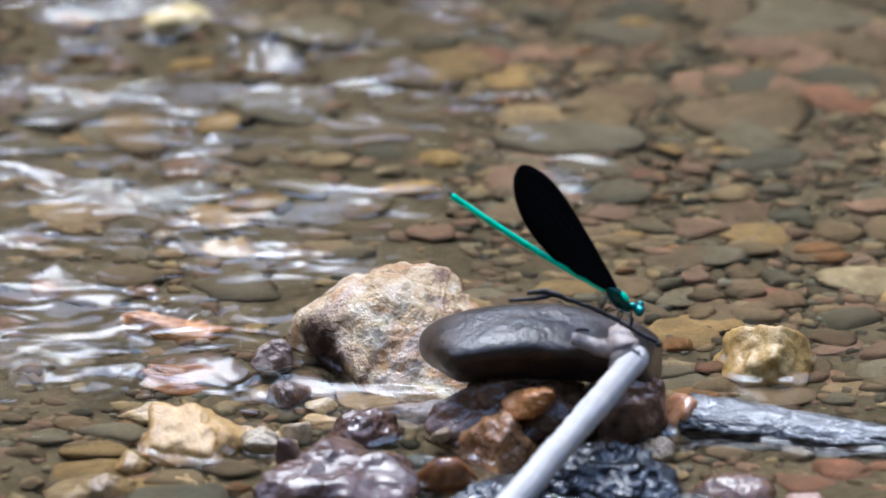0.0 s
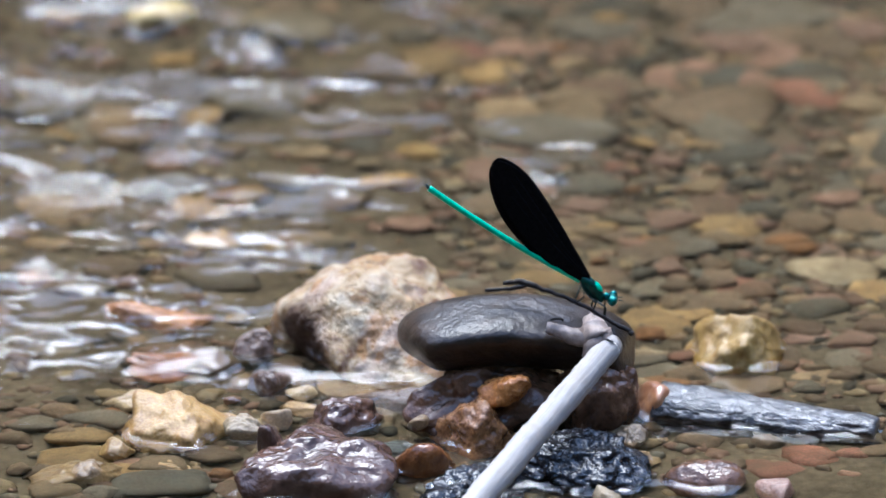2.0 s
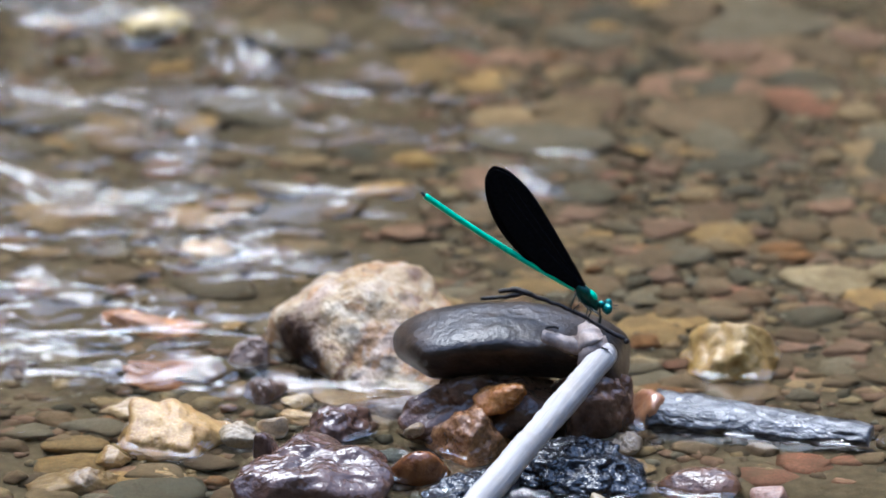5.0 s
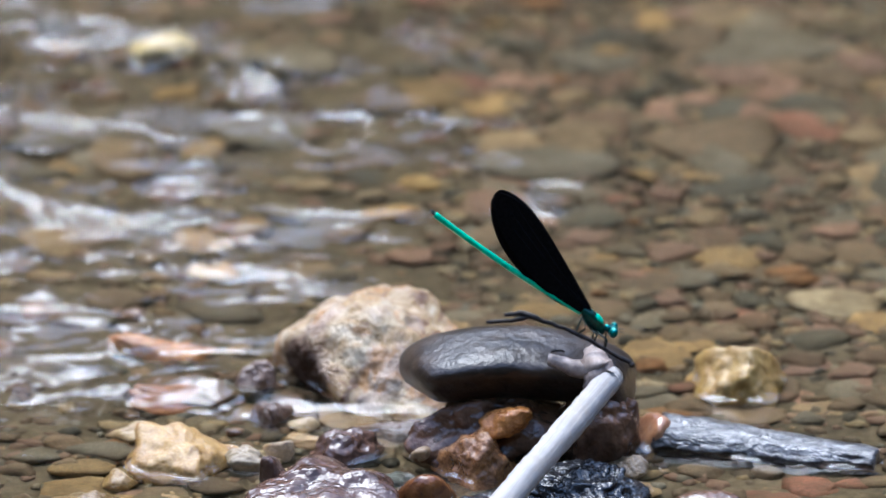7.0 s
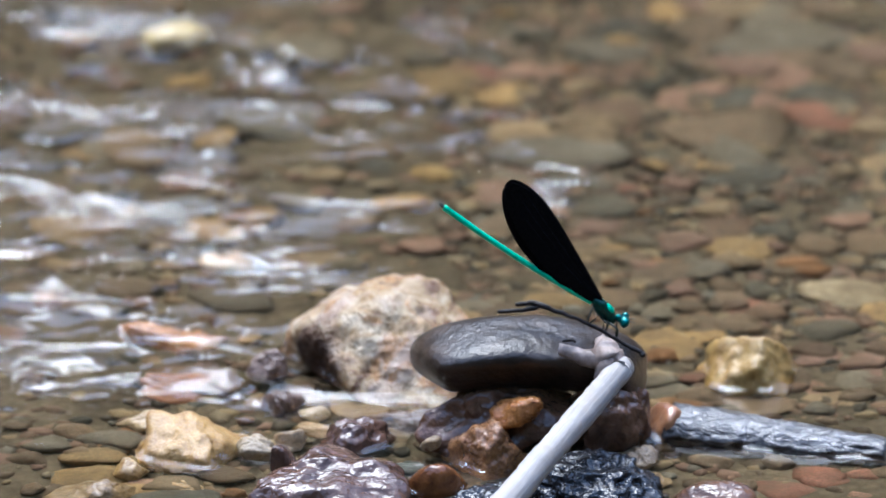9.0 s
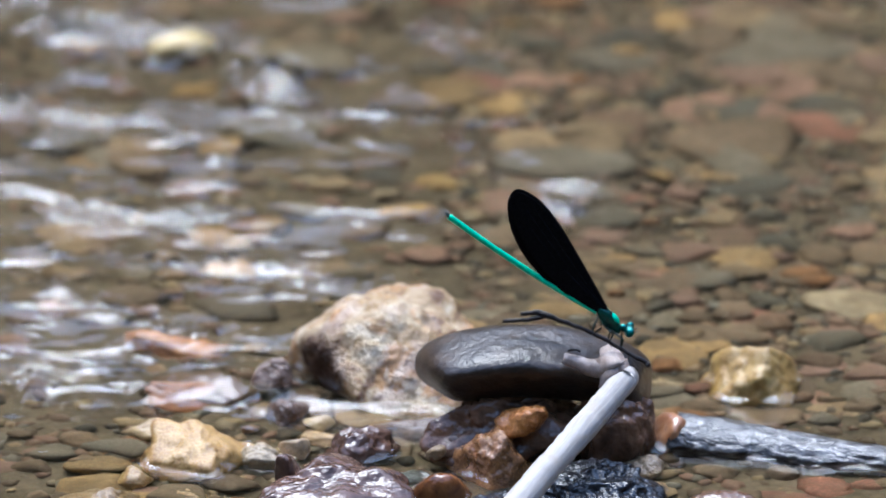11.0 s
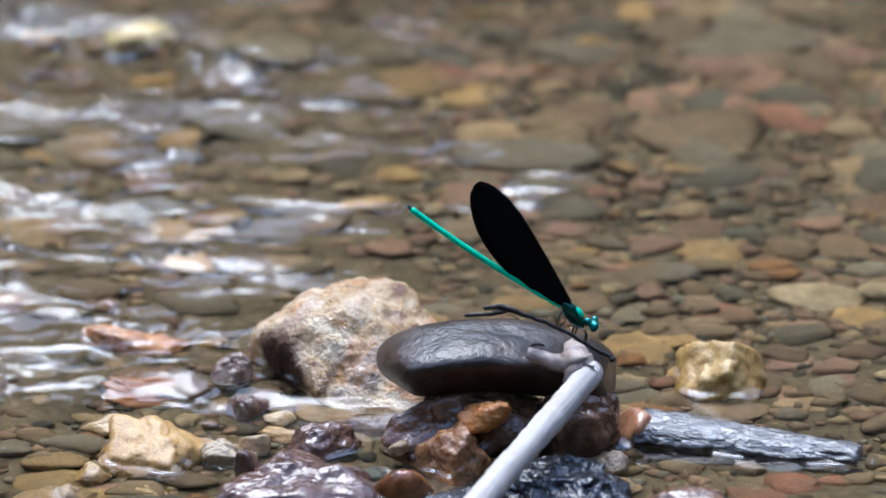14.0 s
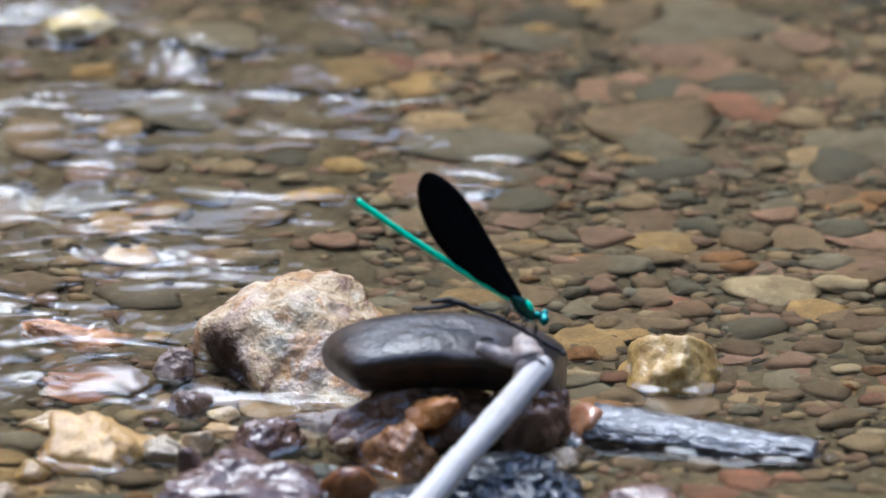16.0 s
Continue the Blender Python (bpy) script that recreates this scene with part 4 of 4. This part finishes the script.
stone(-0.0734, 0.0899, -0.0031, 0.0045, 0.0038, 0.0019, "mauve", "small mauve-brown stone lying on the stream bed")
stone(-0.0679, 0.0434, -0.0036, 0.0062, 0.0052, 0.0024, "brown", "small dull brown stone lying on the stream bed")
stone(-0.0482, -0.0170, -0.0023, 0.0058, 0.0049, 0.0011, "pale", "small pale yellow stone lying on the stream bed")
stone(-0.0854, -0.0399, -0.0034, 0.0047, 0.0040, 0.0022, "rust", "small rusty orange stone lying on the stream bed")
stone(-0.0831, -0.0182, -0.0031, 0.0060, 0.0051, 0.0019, "tan", "small tan stone lying on the stream bed")
stone(-0.0914, -0.0349, -0.0041, 0.0056, 0.0047, 0.0029, "brown", "small dull brown stone lying on the stream bed")
stone(-0.0694, -0.0324, -0.0032, 0.0077, 0.0066, 0.0020, "brown", "flat dull brown stone lying on the stream bed")
stone(-0.0280, -0.0079, -0.0022, 0.0061, 0.0047, 0.0010, "brown", "small dull brown stone lying on the stream bed")
stone(-0.0216, -0.0194, -0.0030, 0.0047, 0.0040, 0.0018, "grey", "small olive-grey stone lying on the stream bed")
stone(-0.0052, -0.0085, -0.0028, 0.0054, 0.0046, 0.0016, "salmon", "small salmon pink stone lying on the stream bed")
stone(-0.0419, -0.0614, -0.0024, 0.0030, 0.0025, 0.0012, "pale", "small pale yellow stone lying on the stream bed")
stone(-0.0904, -0.1084, -0.0038, 0.0037, 0.0032, 0.0026, "brown", "small dull brown stone lying on the stream bed")
stone(-0.0778, -0.1114, -0.0028, 0.0050, 0.0042, 0.0016, "brown", "small dull brown stone lying on the stream bed")
stone(-0.0742, -0.1255, -0.0031, 0.0074, 0.0063, 0.0019, "ochre", "flat ochre yellow stone lying on the stream bed")
stone(-0.0520, -0.1112, -0.0031, 0.0033, 0.0028, 0.0019, "brown", "small dull brown stone lying on the stream bed")
stone(-0.0886, -0.1264, -0.0032, 0.0050, 0.0042, 0.0020, "brown", "small dull brown stone lying on the stream bed")
stone(0.1039, -0.0020, -0.0046, 0.0069, 0.0058, 0.0034, "slate", "small dark slate-grey stone lying on the stream bed")
stone(0.0998, -0.0204, -0.0046, 0.0065, 0.0055, 0.0034, "grey", "small olive-grey stone lying on the stream bed")
stone(0.0974, 0.0116, -0.0024, 0.0023, 0.0020, 0.0012, "tan", "small tan stone lying on the stream bed")
stone(0.1053, 0.0096, -0.0021, 0.0039, 0.0033, 0.0009, "tan", "small tan stone lying on the stream bed")
stone(0.1121, 0.0130, -0.0030, 0.0030, 0.0025, 0.0018, "rust", "small rusty orange stone lying on the stream bed")
stone(0.0736, -0.0087, -0.0025, 0.0039, 0.0033, 0.0013, "salmon", "small salmon pink stone lying on the stream bed")
stone(0.0825, -0.0084, -0.0036, 0.0065, 0.0055, 0.0024, "brown", "small dull brown stone lying on the stream bed")
stone(0.0802, -0.0221, -0.0021, 0.0052, 0.0039, 0.0009, "rust", "small rusty orange stone lying on the stream bed")
stone(0.0689, -0.0353, -0.0020, 0.0048, 0.0039, 0.0008, "slate", "small dark slate-grey stone lying on the stream bed")
stone(0.0695, -0.0462, -0.0023, 0.0058, 0.0049, 0.0011, "mauve", "small mauve-brown stone lying on the stream bed")
stone(0.1011, -0.0601, -0.0021, 0.0038, 0.0033, 0.0009, "tan", "small tan stone lying on the stream bed")
stone(0.0959, -0.0675, -0.0028, 0.0054, 0.0046, 0.0016, "mauve", "small mauve-brown stone lying on the stream bed")
stone(0.1069, -0.0630, -0.0024, 0.0038, 0.0033, 0.0012, "brown", "small dull brown stone lying on the stream bed")
stone(0.1075, -0.0477, -0.0031, 0.0039, 0.0033, 0.0019, "tan", "small tan stone lying on the stream bed")
stone(0.1097, -0.0242, -0.0028, 0.0039, 0.0033, 0.0016, "salmon", "small salmon pink stone lying on the stream bed")
stone(0.0647, -0.0174, -0.0021, 0.0057, 0.0042, 0.0009, "tan", "small tan stone lying on the stream bed")
stone(0.0427, -0.0063, -0.0028, 0.0046, 0.0039, 0.0016, "grey", "small olive-grey stone lying on the stream bed")
stone(0.0438, -0.0193, -0.0020, 0.0045, 0.0035, 0.0008, "salmon", "small salmon pink stone lying on the stream bed")
stone(0.0695, 0.0154, -0.0029, 0.0036, 0.0031, 0.0017, "slate", "small dark slate-grey stone lying on the stream bed")
stone(0.0726, -0.0009, -0.0031, 0.0065, 0.0055, 0.0019, "slate", "small dark slate-grey stone lying on the stream bed")
stone(0.0637, -0.0547, -0.0027, 0.0058, 0.0049, 0.0015, "brown", "small dull brown stone lying on the stream bed")
stone(0.1136, 0.0010, -0.0029, 0.0036, 0.0031, 0.0017, "grey", "small olive-grey stone lying on the stream bed")
stone(0.1151, -0.0444, -0.0032, 0.0032, 0.0027, 0.0020, "tan", "small tan stone lying on the stream bed")
stone(0.1161, -0.0135, -0.0026, 0.0029, 0.0025, 0.0014, "brown", "small dull brown stone lying on the stream bed")
stone(0.1014, -0.0793, -0.0026, 0.0037, 0.0031, 0.0014, "cream", "small cream stone lying on the stream bed")
stone(0.1069, -0.0948, -0.0029, 0.0041, 0.0035, 0.0017, "red", "small brick-red stone lying on the stream bed")
stone(0.1014, -0.0893, -0.0023, 0.0020, 0.0017, 0.0011, "rust", "small rusty orange stone lying on the stream bed")
stone(0.0965, -0.0904, -0.0023, 0.0058, 0.0050, 0.0011, "brown", "small dull brown stone lying on the stream bed")
stone(0.0877, -0.0935, -0.0031, 0.0043, 0.0037, 0.0019, "brown", "small dull brown stone lying on the stream bed")
stone(0.0998, -0.1052, -0.0024, 0.0061, 0.0052, 0.0012, "brown", "small dull brown stone lying on the stream bed")
stone(0.1076, -0.0800, -0.0023, 0.0028, 0.0024, 0.0011, "rust", "small rusty orange stone lying on the stream bed")
stone(0.1066, -0.0694, -0.0024, 0.0031, 0.0026, 0.0012, "tan", "small tan stone lying on the stream bed")
stone(0.1040, -0.1184, -0.0044, 0.0061, 0.0052, 0.0032, "tan", "small tan stone lying on the stream bed")
stone(0.1059, -0.1147, -0.0035, 0.0043, 0.0036, 0.0023, "cream", "small cream stone lying on the stream bed")
stone(0.0974, -0.1357, -0.0016, 0.0024, 0.0016, 0.0004, "tan", "small tan stone lying on the stream bed")
stone(0.0792, -0.1383, -0.0024, 0.0066, 0.0053, 0.0012, "red", "small brick-red stone lying on the stream bed")
stone(0.0966, -0.1422, -0.0029, 0.0042, 0.0036, 0.0017, "slate", "small dark slate-grey stone lying on the stream bed")
stone(0.1042, -0.1421, -0.0030, 0.0036, 0.0031, 0.0018, "brown", "small dull brown stone lying on the stream bed")
stone(0.0563, -0.1297, -0.0021, 0.0051, 0.0040, 0.0009, "brown", "small dull brown stone lying on the stream bed")
stone(0.1080, -0.1281, -0.0028, 0.0027, 0.0023, 0.0016, "brown", "small dull brown stone lying on the stream bed")
stone(0.0798, -0.1003, -0.0020, 0.0037, 0.0031, 0.0008, "grey", "small olive-grey stone lying on the stream bed")
stone(0.0895, 0.0070, -0.0046, 0.0064, 0.0055, 0.0034, "salmon", "small salmon pink stone lying on the stream bed")
stone(0.0367, -0.0118, -0.0036, 0.0043, 0.0036, 0.0024, "ochre", "small ochre yellow stone lying on the stream bed")
stone(0.0871, -0.0355, -0.0033, 0.0108, 0.0092, 0.0021, "cream", "flat cream stone lying on the stream bed")
stone(0.1020, -0.0321, -0.0039, 0.0064, 0.0054, 0.0027, "cream", "small cream stone lying on the stream bed")
stone(-0.0588, -0.0611, -0.0032, 0.0119, 0.0070, 0.0045, "amber", "red brown wet stone washed by the stream", 6, 4)
stone(-0.0378, -0.0848, 0.0010, 0.0046, 0.0042, 0.0046, "mauve", "reddish brown rounded wet stone at the waterline", 4, 4)
stone(-0.0345, -0.0995, -0.0010, 0.0048, 0.0044, 0.0044, "mauve", "mauve rounded wet stone at the waterline", 4, 4)
stone(-0.0275, -0.1040, -0.0022, 0.0032, 0.0030, 0.0026, "cream", "small cream stone just under water", 5, 4)
stone(-0.0616, 0.1171, -0.0023, 0.0081, 0.0100, 0.0036, "straw", "pale yellow stone breaking the rippled water", 6, 4)
stone(0.0711, -0.1582, -0.0015, 0.0040, 0.0045, 0.0030, "salmon", "pinkish wet stone by the water edge", 5, 4)
stone(0.0715, -0.1440, -0.0040, 0.0090, 0.0062, 0.0020, "red", "flat brick-red stone under shallow water", 6, 3)
stone(0.0152, -0.1280, 0.0096, 0.0056, 0.0042, 0.0034, "orange", "orange-brown wet stone wedged under the grey cobble", 5, 4, 8)
stone(0.0025, -0.1245, 0.0010, 0.0062, 0.0050, 0.0052, "dark", "dark brown wet stone under the cobble", 6, 4)
stone(-0.0025, -0.1262, 0.0018, 0.0028, 0.0024, 0.0016, "tan", "small tan stone chip on wet rocks", 5, 4)
stone(-0.0072, -0.1330, -0.0040, 0.0058, 0.0050, 0.0028, "slate", "olive-grey stone in the dark pool among rocks", 5, 4)
stone(0.0408, -0.1300, -0.0020, 0.0048, 0.0048, 0.0040, "tan", "tan stone submerged beside the cobble", 4, 4)
stone(-0.0085, -0.1070, -0.0025, 0.0085, 0.0055, 0.0032, "mauve", "purplish stone under water below the boulder", 5, 4)
stone(-0.0255, -0.1115, -0.0030, 0.0060, 0.0045, 0.0028, "tan", "tan stone under water below the boulder", 5, 4)
stone(0.0375, -0.1665, -0.0005, 0.0046, 0.0045, 0.0040, "cream", "cream stone at the foot of black rock", 5, 4)
stone(-0.0385, -0.1240, -0.0010, 0.0055, 0.0048, 0.0046, "cream", "cream stone beside the pale yellow block", 6, 4)
stone(-0.0325, -0.1190, -0.0015, 0.0034, 0.0032, 0.0034, "tan", "small tan stone beside the cream one", 5, 4)
stone(-0.0661, -0.1345, -0.0020, 0.0042, 0.0040, 0.0038, "pale", "pale ochre stone chip at the waterline", 9, 4)
stone(-0.0735, -0.1440, -0.0040, 0.0110, 0.0090, 0.0046, "ochre", "broad rough ochre stone under shallow water", 8, 4, 6)
stone(-0.0560, -0.1420, -0.0040, 0.0070, 0.0042, 0.0030, "ochre", "flat ochre stone under shallow water", 8, 4, -8)
stone(-0.0640, -0.1085, -0.0022, 0.0062, 0.0040, 0.0026, "cream", "pale flat stone behind the yellow block", 7, 4, -6)
stone(-0.0520, -0.0895, -0.0034, 0.0140, 0.0055, 0.0034, "rust", "long flat reddish stone that the stream runs over", 6, 4, 2)


# ---------------------------------------------------------------- loose pebbles and grit between them
def scatter_pebbles():
    rng = np.random.default_rng(17)
    kinds = ["brown", "brown", "brown", "grey", "grey", "slate", "tan", "tan", "salmon", "salmon", "mauve", "mauve", "rust", "ochre", "red"]
    words = {"brown": "dull brown", "grey": "olive-grey", "slate": "dark slate-grey", "tan": "tan", "salmon": "salmon pink", "mauve": "mauve-brown",
             "rust": "rusty orange", "ochre": "ochre yellow", "red": "brick-red"}
    bank = {}
    for c in set(kinds):
        bank[c] = []
    for c in sorted(bank):
        for k in range(3):
            v, f = BALLS[2]
            bank[c].append(mesh_data("pebble", rocky(v, rng, 8.0, 13, 0.12, 1.6), f, SILTED[c]))
    for i in range(300):
        c = kinds[int(rng.integers(len(kinds)))]
        if i % 4 == 0:
            c = ("salmon", "mauve", "grey", "brown")[i // 4 % 4]
        x, y = rng.uniform(-0.112, 0.128), rng.uniform(-0.185, 0.20)
        if x < 0.0 and y > -0.1 and rng.random() < 0.6:
            x = rng.uniform(0.0, 0.128)
        if x > 0.045 and y < -0.105 and rng.random() < 0.7:
            continue
        s = rng.uniform(0.0038, 0.0082) * (1.2 if y > 0.02 else 1.0)
        ob = new("pebble", bank[c][int(rng.integers(3))])
        sz = s * rng.uniform(0.16, 0.28)
        ob.matrix_world = pose(x, y, -0.0048 + sz * 0.3, rng.uniform(-8, 8), rng.uniform(-8, 8), rng.uniform(0, 360)) @ Matrix.Diagonal((s * 1.2, s * 0.9, sz, 1))
        tagged(ob, words[c] + " pebble on the stream bed", "pebble", "pebbles on the stream bed")


def scatter_grit():
    rng = np.random.default_rng(23)
    v, f = BALLS[1]
    f = np.array(f)
    verts, faces = [], []
    for i in range(7500):
        x, y = rng.uniform(-0.13, 0.145), rng.uniform(-0.20, 0.24)
        if x < 0.0 and y > -0.1 and rng.random() < 0.6:
            x = rng.uniform(0.0, 0.145)
        s = rng.uniform(0.0007, 0.0032)
        a = rng.uniform(0, math.tau)
        p = v * (1 + 0.2 * rng.normal(size=(len(v), 1))) * (s * 1.2, s * 0.9, s * 0.6)
        q = np.stack([p[:, 0] * math.cos(a) - p[:, 1] * math.sin(a) + x, p[:, 0] * math.sin(a) + p[:, 1] * math.cos(a) + y, p[:, 2] - 0.0046], 1)
        faces.append(f + len(v) * i)
        verts.append(q)
    n = Nodes("grit")
    geo = n.tree.nodes.new("ShaderNodeNewGeometry")
    col = n.ramp(geo.outputs["Random Per Island"], [(0.0, (0.04, 0.033, 0.022)), (0.35, (0.09, 0.06, 0.034)), (0.6, (0.13, 0.075, 0.045)), (0.8, (0.17, 0.115, 0.055)), (1.0, (0.1, 0.085, 0.06))])
    mat = n.set(Base_Color=col, Roughness=0.8, IOR=1.12)
    ob = mesh_object("gravel", np.vstack(verts), np.vstack(faces).tolist(), mat)
    tagged(ob, "fine brown and tan gravel on the stream bed", "gravel", kind="stuff")


scatter_pebbles()
scatter_grit()


# ---------------------------------------------------------------- moving water: rigid wavelets
RIPPLES = []


def build_ripples():
    rng = np.random.default_rng(31)
    # centre x, y, spread x, y, how many, height of the wavelets
    for cx, cy, ax, ay, count, high in ((-0.086, -0.080, 0.018, 0.014, 10, 0.0009), (-0.050, -0.016, 0.030, 0.006, 9, 0.0008), (-0.060, -0.060, 0.014, 0.010, 5, 0.0006),
                                        (-0.040, 0.095, 0.008, 0.010, 4, 0.0010), (-0.070, 0.045, 0.030, 0.040, 18, 0.0006), (-0.095, 0.010, 0.012, 0.030, 7, 0.0008),
                                        (-0.090, 0.120, 0.020, 0.030, 8, 0.0008), (0.024, 0.018, 0.008, 0.012, 5, 0.0006), (-0.012, 0.055, 0.020, 0.030, 9, 0.0005),
                                        (-0.050, -0.083, 0.014, 0.004, 2, 0.0004)):
        for i in range(count):
            x, y = cx + rng.uniform(-1, 1) * ax, cy + rng.uniform(-1, 1) * ay
            w, d = rng.uniform(0.012, 0.024), rng.uniform(0.008, 0.014)
            g = np.linspace(-1, 1, 49)
            gx, gy = np.meshgrid(g, g)
            fade = np.clip(1 - gx ** 2 - gy ** 2, 0, 1) ** 1.5
            crest = fade * waves(gx * w, gy * d, int(rng.integers(1e6)), 0.006, 0.012, 14, (0.3, 1.0))
            z = 0.8 * high * crest
            keep = (gx ** 2 + gy ** 2) < 1.02
            idx = -np.ones(gx.shape, int)
            idx[keep] = np.arange(keep.sum())
            faces = []
            for r in range(48):
                for c in range(48):
                    q = (idx[r, c], idx[r, c + 1], idx[r + 1, c + 1], idx[r + 1, c])
                    if min(q) >= 0 and crest[r, c] > 0.25:
                        faces.append(q)
            verts = np.stack([gx[keep] * w, gy[keep] * d, z[keep]], 1)
            ob = mesh_object("ripple", verts, [tuple(int(k) for k in q) for q in faces], FILM)
            ob.location = (x, y, 0.0009)
            tagged(ob, "clear moving wavelet glinting on the stream", "ripple", "wavelets on the stream", "stuff")
            RIPPLES.append((ob, x, y, rng.uniform(0.5, 1.1), rng.uniform(0, math.tau), rng.uniform(0, math.tau), high))


build_water()
build_ripples()


# ---------------------------------------------------------------- what moves
def wing_pose(at, side, sweep, spread_angle, twist=0.0):
    """A wing hinged at the thorax: sweep from the abdomen upwards, spread away from the middle plane, twist about its length."""
    return Matrix.Translation(at) @ pose(0, 0, 0, -side * spread_angle) @ pose(0, 0, 0, 0, sweep) @ pose(0, 0, 0, twist)


def motions():
    # seconds; far forewing, near forewing, far hindwing, near hindwing, each as sweep and spread
    shut = ((27, 1), (27, 2), (27.5, 1), (27.5, 2))
    ajar = ((31, 7), (23, 9), (28, 8), (20, 9))
    folded = ((26.6, 1), (26.6, 2), (27.1, 1), (27.1, 2))
    fan = ((48, 46), (23, 34, -18), (40, 46), (16.5, 36, -16))
    wide = ((66, 51), (44, 45, -14), (60, 66), (18, 95, 14))
    full = ((78, 52), (42, 70, 38), (70, 66, 25), (25, 128, -60))
    snap = ((85, 51), (46, 74, 40), (85, 66), (43, 76, 34))
    near_shut = ((38, 18), (25, 18), (34, 18), (23, 20))
    beats = [(0.0, shut), (0.3, shut), (0.5, ajar), (0.9, fan), (1.2, wide), (1.4, full), (1.5, snap), (1.6, near_shut), (1.7, shut), (2.3, folded),
             (4.4, folded), (5.0, shut), (5.4, shut), (5.8, ajar), (6.2, fan), (6.5, wide), (6.7, full), (6.8, snap), (6.9, near_shut), (7.0, shut), (16.0, shut)]
    for k, (wing, at, side, name) in enumerate(WINGS):
        walk(wing, [(t, wing_pose(at, side, *p[k])) for t, p in beats])
    # the abdomen lifts a little with each beat of the wings
    hinge = Matrix.Translation((-0.0028, 0, 0))
    for ob in FLY.children:
        if ob.name == "abdomen":
            walk(ob, [(t, hinge @ pose(0, 0, 0, 0, lift) @ hinge.inverted()) for t, lift in
                      ((0.0, 1.4), (1.7, 1.4), (2.5, 1.1), (3.5, 1.1), (5.4, 2.2), (6.2, 3.8), (7.0, 3.8), (7.5, 2.5), (11.5, 2.4), (16.0, 2.4))])
    for ob, x, y, pace, a, b, high in RIPPLES:
        rows = []
        for i in range(65):
            t = i * 0.25
            u = math.tau * pace * t
            rows.append((t, pose(x + 0.0022 * math.sin(u + a) + 0.001 * math.sin(2.3 * u + b), y + 0.0016 * math.sin(1.4 * u + b), 0.0009 + 0.0003 * math.sin(1.9 * u + a),
                                 5 * math.sin(1.7 * u + b), 4 * math.sin(1.3 * u + a), 12 * math.sin(0.6 * u + b))))
        walk(ob, rows)


motions()
